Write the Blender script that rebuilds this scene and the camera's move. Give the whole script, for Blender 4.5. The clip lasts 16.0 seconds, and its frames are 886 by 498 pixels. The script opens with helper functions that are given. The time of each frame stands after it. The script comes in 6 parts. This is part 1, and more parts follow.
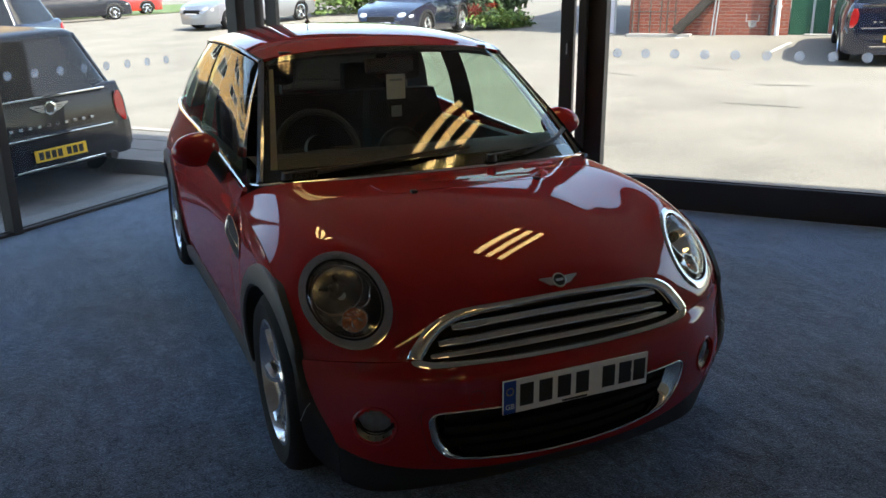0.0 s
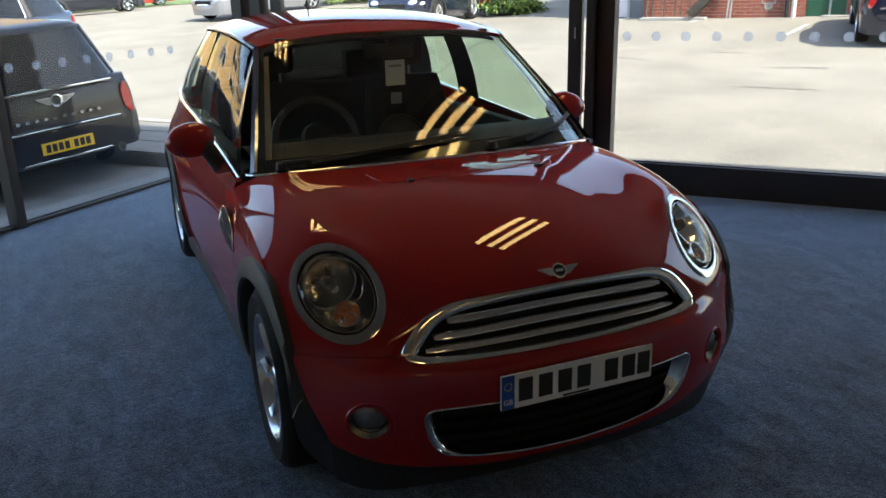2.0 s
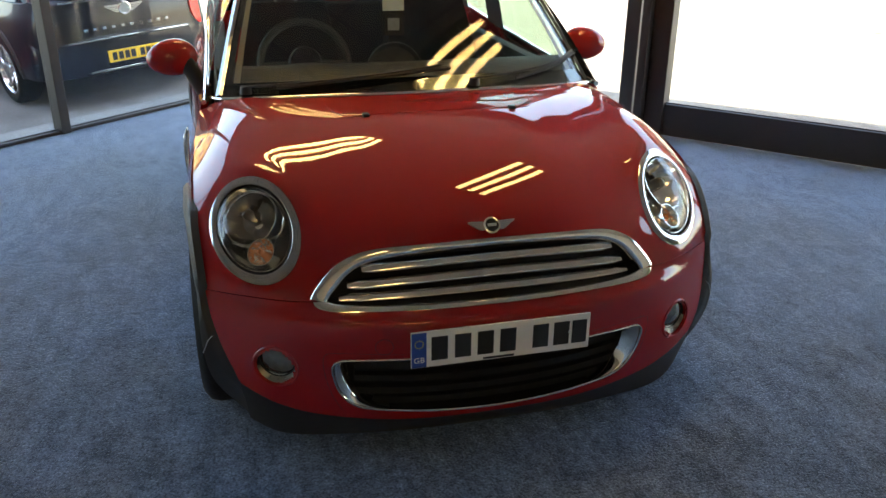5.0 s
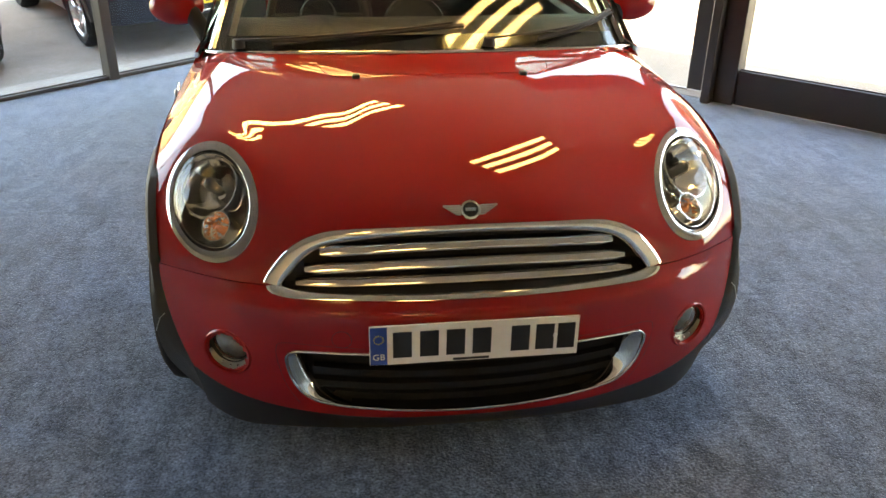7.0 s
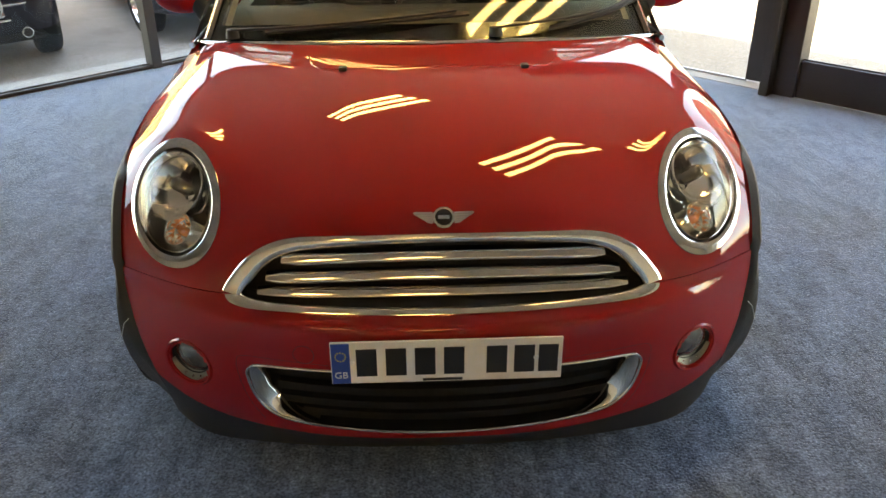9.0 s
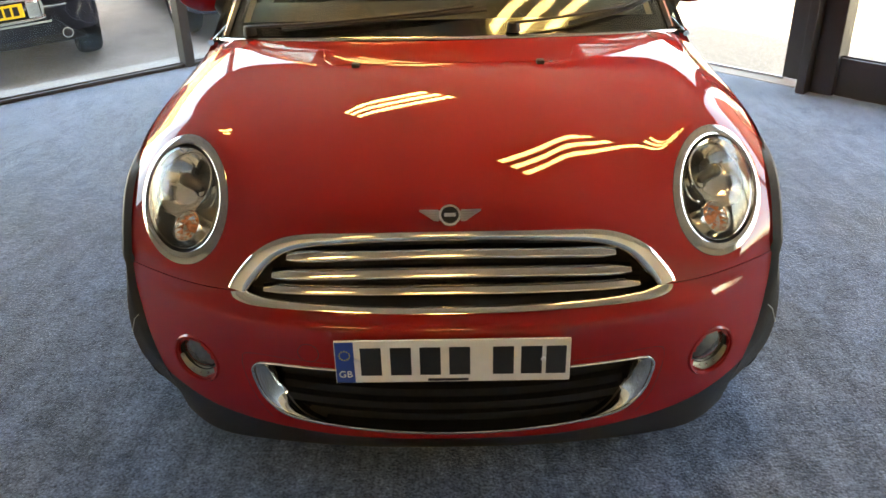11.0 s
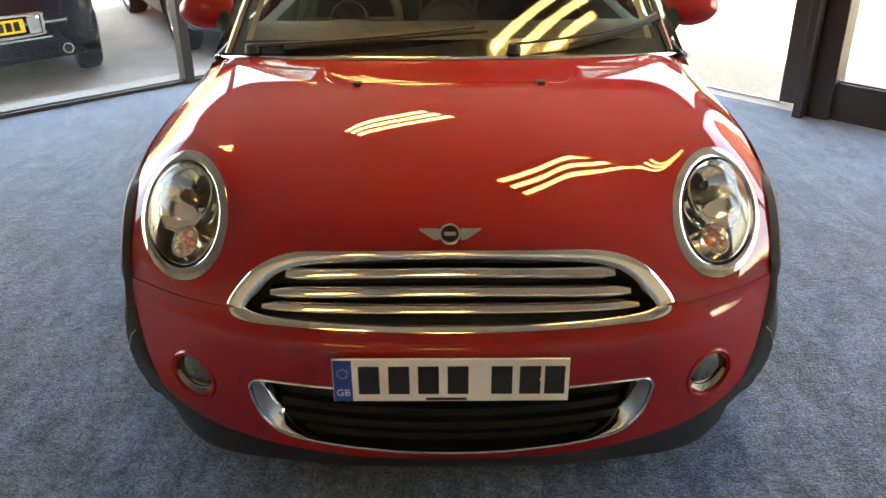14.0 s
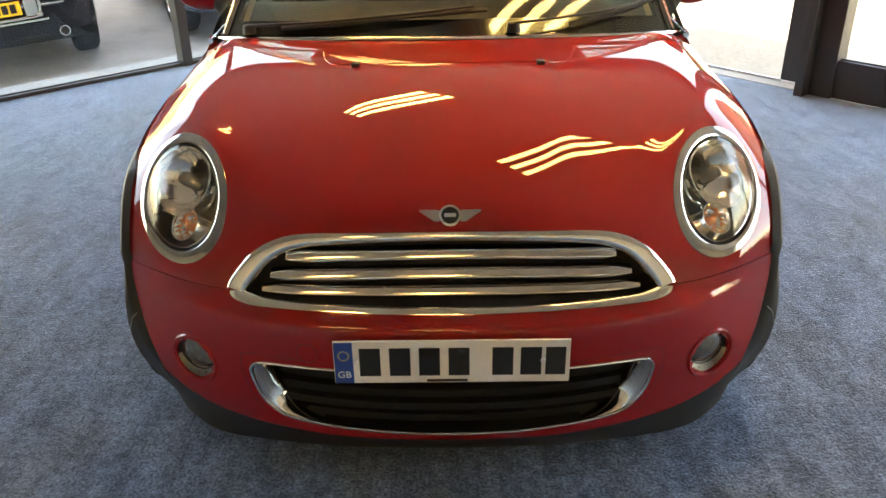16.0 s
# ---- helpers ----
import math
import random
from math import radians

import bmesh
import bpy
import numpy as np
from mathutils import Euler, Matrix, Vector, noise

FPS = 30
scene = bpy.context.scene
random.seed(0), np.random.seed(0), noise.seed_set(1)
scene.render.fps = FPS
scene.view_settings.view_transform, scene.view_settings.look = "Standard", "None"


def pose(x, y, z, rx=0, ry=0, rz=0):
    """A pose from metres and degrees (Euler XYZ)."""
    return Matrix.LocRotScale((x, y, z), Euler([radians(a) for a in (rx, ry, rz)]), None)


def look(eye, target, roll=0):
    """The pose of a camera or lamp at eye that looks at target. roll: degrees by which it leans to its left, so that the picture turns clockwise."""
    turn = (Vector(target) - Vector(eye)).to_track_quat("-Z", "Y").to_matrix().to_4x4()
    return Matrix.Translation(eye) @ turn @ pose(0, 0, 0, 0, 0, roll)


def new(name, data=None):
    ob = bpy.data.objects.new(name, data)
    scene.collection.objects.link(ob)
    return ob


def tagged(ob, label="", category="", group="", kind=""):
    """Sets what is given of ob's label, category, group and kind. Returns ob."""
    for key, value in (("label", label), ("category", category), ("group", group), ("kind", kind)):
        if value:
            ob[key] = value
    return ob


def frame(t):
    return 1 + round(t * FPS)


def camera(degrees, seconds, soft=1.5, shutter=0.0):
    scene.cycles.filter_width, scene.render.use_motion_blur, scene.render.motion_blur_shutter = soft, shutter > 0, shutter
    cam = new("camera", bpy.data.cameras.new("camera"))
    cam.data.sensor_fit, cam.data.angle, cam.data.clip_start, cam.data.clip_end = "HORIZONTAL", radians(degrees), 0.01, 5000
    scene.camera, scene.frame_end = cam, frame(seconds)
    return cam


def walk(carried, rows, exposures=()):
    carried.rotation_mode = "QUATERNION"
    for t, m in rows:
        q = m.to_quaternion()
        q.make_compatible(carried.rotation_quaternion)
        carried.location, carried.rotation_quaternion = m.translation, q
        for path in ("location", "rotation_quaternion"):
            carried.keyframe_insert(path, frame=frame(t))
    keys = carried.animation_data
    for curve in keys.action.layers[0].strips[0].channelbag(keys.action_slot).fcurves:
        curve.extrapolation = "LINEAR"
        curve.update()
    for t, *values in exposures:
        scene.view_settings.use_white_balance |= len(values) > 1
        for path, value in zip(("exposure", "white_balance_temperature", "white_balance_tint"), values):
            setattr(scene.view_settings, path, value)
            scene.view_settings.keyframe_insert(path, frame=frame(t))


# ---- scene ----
cam = camera(56.8, 16.0)
PATH = [
    (0, (-1.288, -1.947, 1.54), (-0.528, -0.195, 0.947), -0.6),
    (0.5, (-1.282, -1.941, 1.533), (-0.53, -0.187, 0.935), -0.5),
    (1, (-1.263, -1.946, 1.535), (-0.524, -0.191, 0.924), -1.0),
    (1.5, (-1.229, -1.947, 1.534), (-0.494, -0.191, 0.921), -1.6),
    (2, (-1.197, -1.894, 1.519), (-0.477, -0.134, 0.9), -1.5),
    (2.5, (-1.143, -1.836, 1.524), (-0.465, -0.066, 0.884), -1.3),
    (3, (-1.095, -1.8, 1.52), (-0.445, -0.023, 0.872), -1.1),
    (3.5, (-0.982, -1.83, 1.524), (-0.368, -0.043, 0.867), -1.0),
    (4, (-0.827, -1.898, 1.532), (-0.265, -0.107, 0.843), -0.3),
    (4.5, (-0.721, -1.936, 1.527), (-0.217, -0.146, 0.792), 0.0),
    (4.7, (-0.697, -1.927, 1.522), (-0.209, -0.141, 0.768), 0.2),
    (6.8, (-0.376, -1.683, 1.486), (-0.098, 0.088, 0.599), 1.0),
    (7, (-0.32, -1.687, 1.483), (-0.07, 0.089, 0.599), 0.9),
    (7.5, (-0.212, -1.709, 1.482), (-0.024, 0.085, 0.618), 0.7),
    (8, (-0.171, -1.683, 1.482), (-0.024, 0.113, 0.614), 0.1),
    (8.5, (-0.122, -1.6, 1.467), (0.006, 0.194, 0.592), 0.2),
    (9, (-0.068, -1.531, 1.455), (0.003, 0.247, 0.543), -0.4),
    (9.2, (-0.037, -1.52, 1.454), (0.0, 0.251, 0.526), -0.9),
    (11.3, (0.006, -1.507, 1.437), (-0.02, 0.277, 0.535), -1.3),
    (11.5, (0.003, -1.511, 1.441), (-0.018, 0.281, 0.554), -1.1),
    (12, (0.003, -1.507, 1.44), (-0.021, 0.291, 0.562), -1.2),
    (12.5, (0.005, -1.502, 1.44), (-0.018, 0.297, 0.567), -1.1),
    (13, (0.003, -1.503, 1.44), (-0.011, 0.3, 0.575), -0.8),
    (13.5, (-0.001, -1.507, 1.44), (-0.011, 0.298, 0.577), -0.6),
    (14, (-0.003, -1.507, 1.437), (-0.017, 0.294, 0.567), -0.5),
    (14.5, (-0.001, -1.502, 1.439), (-0.013, 0.292, 0.554), -0.5),
    (15, (-0.003, -1.502, 1.437), (-0.011, 0.285, 0.539), -0.6),
    (15.5, (-0.002, -1.501, 1.435), (-0.015, 0.283, 0.531), -0.8),
    (16, (-0.002, -1.502, 1.435), (-0.018, 0.279, 0.524), -0.9),
]
EXPOSURES = [(0, 2.25, 6900, 10), (3.5, 2.42, 6900, 10), (4.0, 2.6, 6950, 10), (4.5, 3.1, 7200, 10), (7, 4.35, 9800, 12), (9, 4.25, 10000, 12), (11.5, 4.5, 10000, 12), (16, 4.45, 10000, 12)]
walk(cam, [(t, look(eye, target, roll)) for t, eye, target, roll in PATH], EXPOSURES)

# ---- world, sun, exposure ----
SUN_EL, SUN_AZ = 52.0, (0.45, -0.893)
world = bpy.data.worlds.new("world")
scene.world = world
world.use_nodes = True
wn = world.node_tree.nodes
sky = wn.new("ShaderNodeTexSky")
sky.sky_type = "NISHITA"
sky.sun_disc = False
sky.sun_elevation = radians(SUN_EL)
sky.sun_rotation = math.atan2(SUN_AZ[0], SUN_AZ[1])
sky.air_density, sky.dust_density, sky.ozone_density = 1.0, 1.5, 1.0
bg = wn["Background"]
bg.inputs["Strength"].default_value = 0.15
world.node_tree.links.new(sky.outputs["Color"], bg.inputs["Color"])
sun = new("sun", bpy.data.lights.new("sun", "SUN"))
sun.data.energy = 2.7
sun.data.angle = radians(0.53)
sun.data.color = (1.0, 0.95, 0.87)
sun_dir = Vector((SUN_AZ[0] * math.cos(radians(SUN_EL)), SUN_AZ[1] * math.cos(radians(SUN_EL)), math.sin(radians(SUN_EL))))
sun.matrix_world = look(sun_dir * 40, (0, 0, 0))


# ---- materials ----
def material(name, base, rough=0.5, metal=0.0, coat=0.0, grain=0.0, scale=40.0, blotch=0.0, blotch_scale=2.0, bump=0.0, bump_scale=None,
             spec=0.5, second=None, sheen=0.0):
    """A principled material with variation at two scales and a fine relief."""
    m = bpy.data.materials.new(name)
    m.use_nodes = True
    nt, b = m.node_tree, m.node_tree.nodes["Principled BSDF"]
    b.inputs["Roughness"].default_value = rough
    b.inputs["Metallic"].default_value = metal
    b.inputs["Coat Weight"].default_value = coat
    b.inputs["Coat Roughness"].default_value = 0.02
    b.inputs["Specular IOR Level"].default_value = spec
    b.inputs["Sheen Weight"].default_value = sheen
    b.inputs["Base Color"].default_value = (*base, 1)
    co = nt.nodes.new("ShaderNodeTexCoord")
    if grain or blotch:
        n1 = nt.nodes.new("ShaderNodeTexNoise")
        n1.inputs["Scale"].default_value, n1.inputs["Detail"].default_value = scale, 4
        n2 = nt.nodes.new("ShaderNodeTexNoise")
        n2.inputs["Scale"].default_value, n2.inputs["Detail"].default_value = blotch_scale, 5
        nt.links.new(co.outputs["Object"], n1.inputs["Vector"])
        nt.links.new(co.outputs["Object"], n2.inputs["Vector"])
        other = second or tuple(c * 0.45 for c in base)
        mix1 = nt.nodes.new("ShaderNodeMix")
        mix1.data_type = "RGBA"
        mix1.inputs["A"].default_value, mix1.inputs["B"].default_value = (*base, 1), (*other, 1)
        r2 = nt.nodes.new("ShaderNodeMapRange")
        r2.inputs["From Min"].default_value, r2.inputs["From Max"].default_value = 0.35, 0.7
        r2.inputs["To Max"].default_value = blotch
        nt.links.new(n2.outputs["Fac"], r2.inputs["Value"])
        nt.links.new(r2.outputs["Result"], mix1.inputs["Factor"])
        mix2 = nt.nodes.new("ShaderNodeMix")
        mix2.data_type, mix2.blend_type = "RGBA", "MULTIPLY"
        mix2.inputs["Factor"].default_value = 1.0
        r1 = nt.nodes.new("ShaderNodeMapRange")
        r1.inputs["From Min"].default_value, r1.inputs["From Max"].default_value = 0.25, 0.75
        r1.inputs["To Min"].default_value, r1.inputs["To Max"].default_value = 1 - grain, 1 + grain
        nt.links.new(n1.outputs["Fac"], r1.inputs["Value"])
        nt.links.new(mix1.outputs["Result"], mix2.inputs["A"])
        nt.links.new(r1.outputs["Result"], mix2.inputs["B"])
        nt.links.new(mix2.outputs["Result"], b.inputs["Base Color"])
    if bump:
        n3 = nt.nodes.new("ShaderNodeTexNoise")
        n3.inputs["Scale"].default_value, n3.inputs["Detail"].default_value = bump_scale or scale, 3
        nt.links.new(co.outputs["Object"], n3.inputs["Vector"])
        bp = nt.nodes.new("ShaderNodeBump")
        bp.inputs["Strength"].default_value, bp.inputs["Distance"].default_value = bump, 0.01
        nt.links.new(n3.outputs["Fac"], bp.inputs["Height"])
        nt.links.new(bp.outputs["Normal"], b.inputs["Normal"])
    return m


def glass(name, tint=(1, 1, 1), gloss=0.06, rough=0.0):
    """Thin sheet glass: clear, with a mirror-like sheen that grows at grazing angles."""
    m = bpy.data.materials.new(name)
    m.use_nodes = True
    nt = m.node_tree
    nt.nodes.remove(nt.nodes["Principled BSDF"])
    tr, gl = nt.nodes.new("ShaderNodeBsdfTransparent"), nt.nodes.new("ShaderNodeBsdfGlossy")
    tr.inputs["Color"].default_value = (*tint, 1)
    gl.inputs["Roughness"].default_value = rough
    fr = nt.nodes.new("ShaderNodeLayerWeight")
    fr.inputs["Blend"].default_value = 0.5
    pw = nt.nodes.new("ShaderNodeMath")
    pw.operation = "POWER"
    pw.inputs[1].default_value = 5.0
    mul = nt.nodes.new("ShaderNodeMath")
    mul.operation = "MULTIPLY_ADD"
    mul.use_clamp = True
    mul.inputs[1].default_value, mul.inputs[2].default_value = 0.9, gloss
    mx = nt.nodes.new("ShaderNodeMixShader")
    nt.links.new(fr.outputs["Facing"], pw.inputs[0])
    nt.links.new(pw.outputs[0], mul.inputs[0])
    nt.links.new(mul.outputs["Value"], mx.inputs["Fac"])
    nt.links.new(tr.outputs["BSDF"], mx.inputs[1])
    nt.links.new(gl.outputs["BSDF"], mx.inputs[2])
    nt.links.new(mx.outputs["Shader"], nt.nodes["Material Output"].inputs["Surface"])
    return m


def emitter(name, color, strength):
    m = bpy.data.materials.new(name)
    m.use_nodes = True
    b = m.node_tree.nodes["Principled BSDF"]
    b.inputs["Base Color"].default_value = (*color, 1)
    b.inputs["Emission Color"].default_value = (*color, 1)
    b.inputs["Emission Strength"].default_value = strength
    return m


def brick_material(name, c1, c2, mortar, scale=1.0):
    m = bpy.data.materials.new(name)
    m.use_nodes = True
    nt, b = m.node_tree, m.node_tree.nodes["Principled BSDF"]
    b.inputs["Roughness"].default_value = 0.85
    co = nt.nodes.new("ShaderNodeTexCoord")
    mp = nt.nodes.new("ShaderNodeSeparateXYZ")
    cb = nt.nodes.new("ShaderNodeCombineXYZ")
    add = nt.nodes.new("ShaderNodeMath")
    br = nt.nodes.new("ShaderNodeTexBrick")
    br.inputs["Scale"].default_value = scale
    br.inputs["Brick Width"].default_value, br.inputs["Row Height"].default_value = 0.225, 0.075
    br.inputs["Mortar Size"].default_value = 0.006
    br.inputs["Color1"].default_value, br.inputs["Color2"].default_value = (*c1, 1), (*c2, 1)
    br.inputs["Mortar"].default_value = (*mortar, 1)
    nt.links.new(co.outputs["Object"], mp.inputs[0])
    nt.links.new(mp.outputs["X"], add.inputs[0])
    nt.links.new(mp.outputs["Y"], add.inputs[1])
    nt.links.new(add.outputs[0], cb.inputs["X"])
    nt.links.new(mp.outputs["Z"], cb.inputs["Y"])
    nt.links.new(cb.outputs[0], br.inputs["Vector"])
    nt.links.new(br.outputs["Color"], b.inputs["Base Color"])
    bp = nt.nodes.new("ShaderNodeBump")
    bp.inputs["Strength"].default_value, bp.inputs["Distance"].default_value = 0.6, 0.01
    bp.invert = True
    nt.links.new(br.outputs["Fac"], bp.inputs["Height"])
    nt.links.new(bp.outputs["Normal"], b.inputs["Normal"])
    return m


M_RED = material("red_paint", (0.290, 0.0080, 0.0075), 0.6, 0.0, coat=1.0, grain=0.05, scale=900, spec=0.04)
M_CHROME = material("chrome", (0.78, 0.77, 0.74), 0.07, 1.0, grain=0.03, scale=300)
M_SATIN = material("satin_silver", (0.62, 0.62, 0.62), 0.28, 1.0, grain=0.04, scale=200)
M_BEZEL = material("lamp_bezel", (0.52, 0.51, 0.50), 0.11, 1.0, grain=0.04, scale=250)
M_ALLOY = material("alloy", (0.80, 0.81, 0.82), 0.22, 1.0, grain=0.05, scale=60)
M_BLACK = material("black_plastic", (0.016, 0.016, 0.017), 0.55, grain=0.2, scale=500, bump=0.15, bump_scale=700)
M_GLOSSBLACK = material("gloss_black", (0.008, 0.008, 0.009), 0.12, coat=0.6, grain=0.1, scale=200)
M_DEEP = material("dark_inside", (0.012, 0.012, 0.013), 0.8, grain=0.2, scale=60)
M_MESH = material("black_mesh", (0.006, 0.006, 0.0065), 0.62, grain=0.2, scale=200, spec=0.25)
M_RUBBER = material("tyre_rubber", (0.011, 0.011, 0.012), 0.8, grain=0.2, scale=120, bump=0.2, bump_scale=150, spec=0.2)
M_DISC = material("brake_disc", (0.05, 0.05, 0.052), 0.5, 0.6, grain=0.2, scale=60)
M_CARGLASS = glass("windscreen_glass", (0.80, 0.86, 0.82), 0.05)
M_SIDEGLASS = glass("side_glass", (0.62, 0.79, 0.66), 0.05)
M_LENS = glass("lamp_lens", (0.95, 0.95, 0.93), 0.06)
M_PANE = glass("shop_glass", (0.95, 0.97, 0.96), 0.025)
M_AMBER = material("amber_lens", (0.75, 0.25, 0.10), 0.15, coat=0.8, grain=0.15, scale=150)
M_TRIM = material("interior_trim", (0.030, 0.031, 0.032), 0.6, grain=0.2, scale=200, bump=0.1, bump_scale=400, spec=0.3)
M_SEAT = material("seat_cloth", (0.010, 0.010, 0.011), 0.9, grain=0.25, scale=400, bump=0.2, bump_scale=500)
M_CREAM = material("pillar_lining", (0.34, 0.32, 0.26), 0.8, grain=0.08, scale=300)
M_PAPER = material("paper_tag", (0.75, 0.75, 0.72), 0.8, grain=0.05, scale=80)
M_PLATEW = material("plate_white", (0.80, 0.79, 0.74), 0.35, coat=0.3, grain=0.04, scale=40)
M_PLATEY = material("plate_yellow", (0.85, 0.52, 0.03), 0.35, coat=0.3, grain=0.04, scale=40)
M_BLUE = material("plate_blue", (0.01, 0.06, 0.32), 0.35, coat=0.3, grain=0.05, scale=50)
M_GOLD = material("plate_stars", (0.8, 0.6, 0.05), 0.4, grain=0.05, scale=50)
M_INK = material("plate_ink", (0.008, 0.008, 0.008), 0.45, grain=0.1, scale=50)
M_WHITE = material("white_print", (0.8, 0.8, 0.8), 0.5, grain=0.04, scale=50)
M_FRAME = material("frame_dark", (0.016, 0.014, 0.013), 0.42, grain=0.2, scale=120, blotch=0.4, blotch_scale=3, second=(0.035, 0.03, 0.027))
M_WALL = material("painted_wall", (0.66, 0.62, 0.55), 0.85, grain=0.05, scale=60, blotch=0.2, blotch_scale=1.5, second=(0.58, 0.55, 0.49))
M_CEIL = material("ceiling_tile", (0.64, 0.60, 0.53), 0.9, grain=0.06, scale=200)
M_TBAR = material("ceiling_bar", (0.16, 0.155, 0.15), 0.6, grain=0.05, scale=90)
M_DOT = bpy.data.materials.new("window_dot")
M_DOT.use_nodes = True
_nt = M_DOT.node_tree
_tl, _df, _mx = _nt.nodes.new("ShaderNodeBsdfTranslucent"), _nt.nodes.new("ShaderNodeBsdfTransparent"), _nt.nodes.new("ShaderNodeMixShader")
_tl.inputs["Color"].default_value, _df.inputs["Color"].default_value = (0.85, 0.85, 0.85, 1), (0.80, 0.82, 0.86, 1)
_mx.inputs["Fac"].default_value = 0.24
_nt.links.new(_tl.outputs[0], _mx.inputs[2])
_nt.links.new(_df.outputs[0], _mx.inputs[1])
_nt.links.new(_mx.outputs[0], _nt.nodes["Material Output"].inputs["Surface"])
M_CONCRETE = material("concrete", (0.21, 0.205, 0.19), 0.9, grain=0.3, scale=80, blotch=0.6, blotch_scale=2.2, second=(0.14, 0.135, 0.125), bump=0.3, bump_scale=120)
M_KERB = material("kerb_stone", (0.30, 0.29, 0.27), 0.9, grain=0.15, scale=60, blotch=0.4, blotch_scale=3, second=(0.2, 0.195, 0.18), bump=0.2, bump_scale=90)
M_LINE = material("line_paint", (0.46, 0.45, 0.42), 0.8, grain=0.25, scale=30, blotch=0.5, blotch_scale=4)
M_PATCH = material("tar_crack", (0.10, 0.097, 0.09), 0.9, grain=0.3, scale=30)
M_BRICK = brick_material("red_brick", (0.27, 0.070, 0.040), (0.19, 0.048, 0.032), (0.27, 0.23, 0.19))
M_YBRICK = brick_material("yellow_brick", (0.55, 0.33, 0.10), (0.46, 0.26, 0.08), (0.5, 0.42, 0.3))
M_GREEN = material("green_door_paint", (0.012, 0.075, 0.04), 0.5, grain=0.1, scale=60, blotch=0.3, blotch_scale=3)
M_PIPE = material("pipe_white", (0.6, 0.6, 0.58), 0.5, grain=0.08, scale=40)
M_STEEL = material("galvanised_steel", (0.35, 0.37, 0.38), 0.5, 0.6, grain=0.12, scale=60)
M_SCAFF = material("rusty_tube", (0.10, 0.085, 0.07), 0.6, 0.4, grain=0.3, scale=50)
M_BARK = material("weathered_timber", (0.035, 0.029, 0.024), 0.9, grain=0.4, scale=25, bump=0.6, bump_scale=40)
M_LEAF = material("leaf_green", (0.10, 0.17, 0.03), 0.55, grain=0.4, scale=9)
M_LEAFD = material("leaf_dark", (0.035, 0.07, 0.02), 0.6, grain=0.4, scale=9)
M_FLOWER = material("flower_red", (0.45, 0.05, 0.03), 0.6, grain=0.3, scale=9)
M_GRASS = material("lawn", (0.09, 0.14, 0.035), 0.9, grain=0.4, scale=30, blotch=0.5, blotch_scale=3)
M_NAVY = material("navy_paint", (0.006, 0.010, 0.028), 0.25, 0.2, coat=1.0, grain=0.05, scale=600)
M_GREYDK = material("dark_grey_paint", (0.008, 0.009, 0.015), 0.4, 0.0, coat=0.4, grain=0.05, scale=600, spec=0.1)
M_SILVER = material("silver_paint", (0.24, 0.25, 0.27), 0.3, 0.5, coat=1.0, grain=0.05, scale=600)
M_CARRED = material("bright_red_paint", (0.45, 0.02, 0.015), 0.3, coat=1.0, grain=0.05, scale=600)
M_TAIL = material("tail_lamp_red", (0.50, 0.012, 0.01), 0.12, coat=1.0, grain=0.2, scale=90)
M_HEADLAMP = material("head_lamp", (0.6, 0.62, 0.64), 0.12, 0.5, coat=1.0, grain=0.2, scale=40)
M_DARKGLASS = material("far_car_glass", (0.008, 0.010, 0.013), 0.05, grain=0.2, scale=3, spec=0.3)
M_TUBE = emitter("warm_tube", (1.0, 0.67, 0.28), 2.8)
M_FOGLENS = material("fog_lens", (0.17, 0.165, 0.155), 0.22, 0.6, coat=0.5, grain=0.3, scale=60)
M_BOWL = material("lamp_reflector", (0.94, 0.93, 0.90), 0.12, 1.0, grain=0.06, scale=60)
M_PILLAR = material("pillar_gloss", (0.16, 0.18, 0.20), 0.12, 0.8, coat=0.6, grain=0.06, scale=200)
M_DIMMETAL = material("dim_metal", (0.20, 0.195, 0.18), 0.34, 0.9, grain=0.15, scale=80)
M_REARGLASS = glass("dark_rear_glass", (0.012, 0.014, 0.013), 0.05)
# slab colour darkened in place of the shade the showroom throws there
M_PAVING = material("shaded_paving", (0.15, 0.145, 0.135), 0.9, grain=0.2, scale=60, blotch=0.5, blotch_scale=3, second=(0.10, 0.098, 0.09), bump=0.25, bump_scale=80)
M_SIGN = material("sign_board", (0.55, 0.53, 0.58), 0.5, grain=0.05, scale=30)


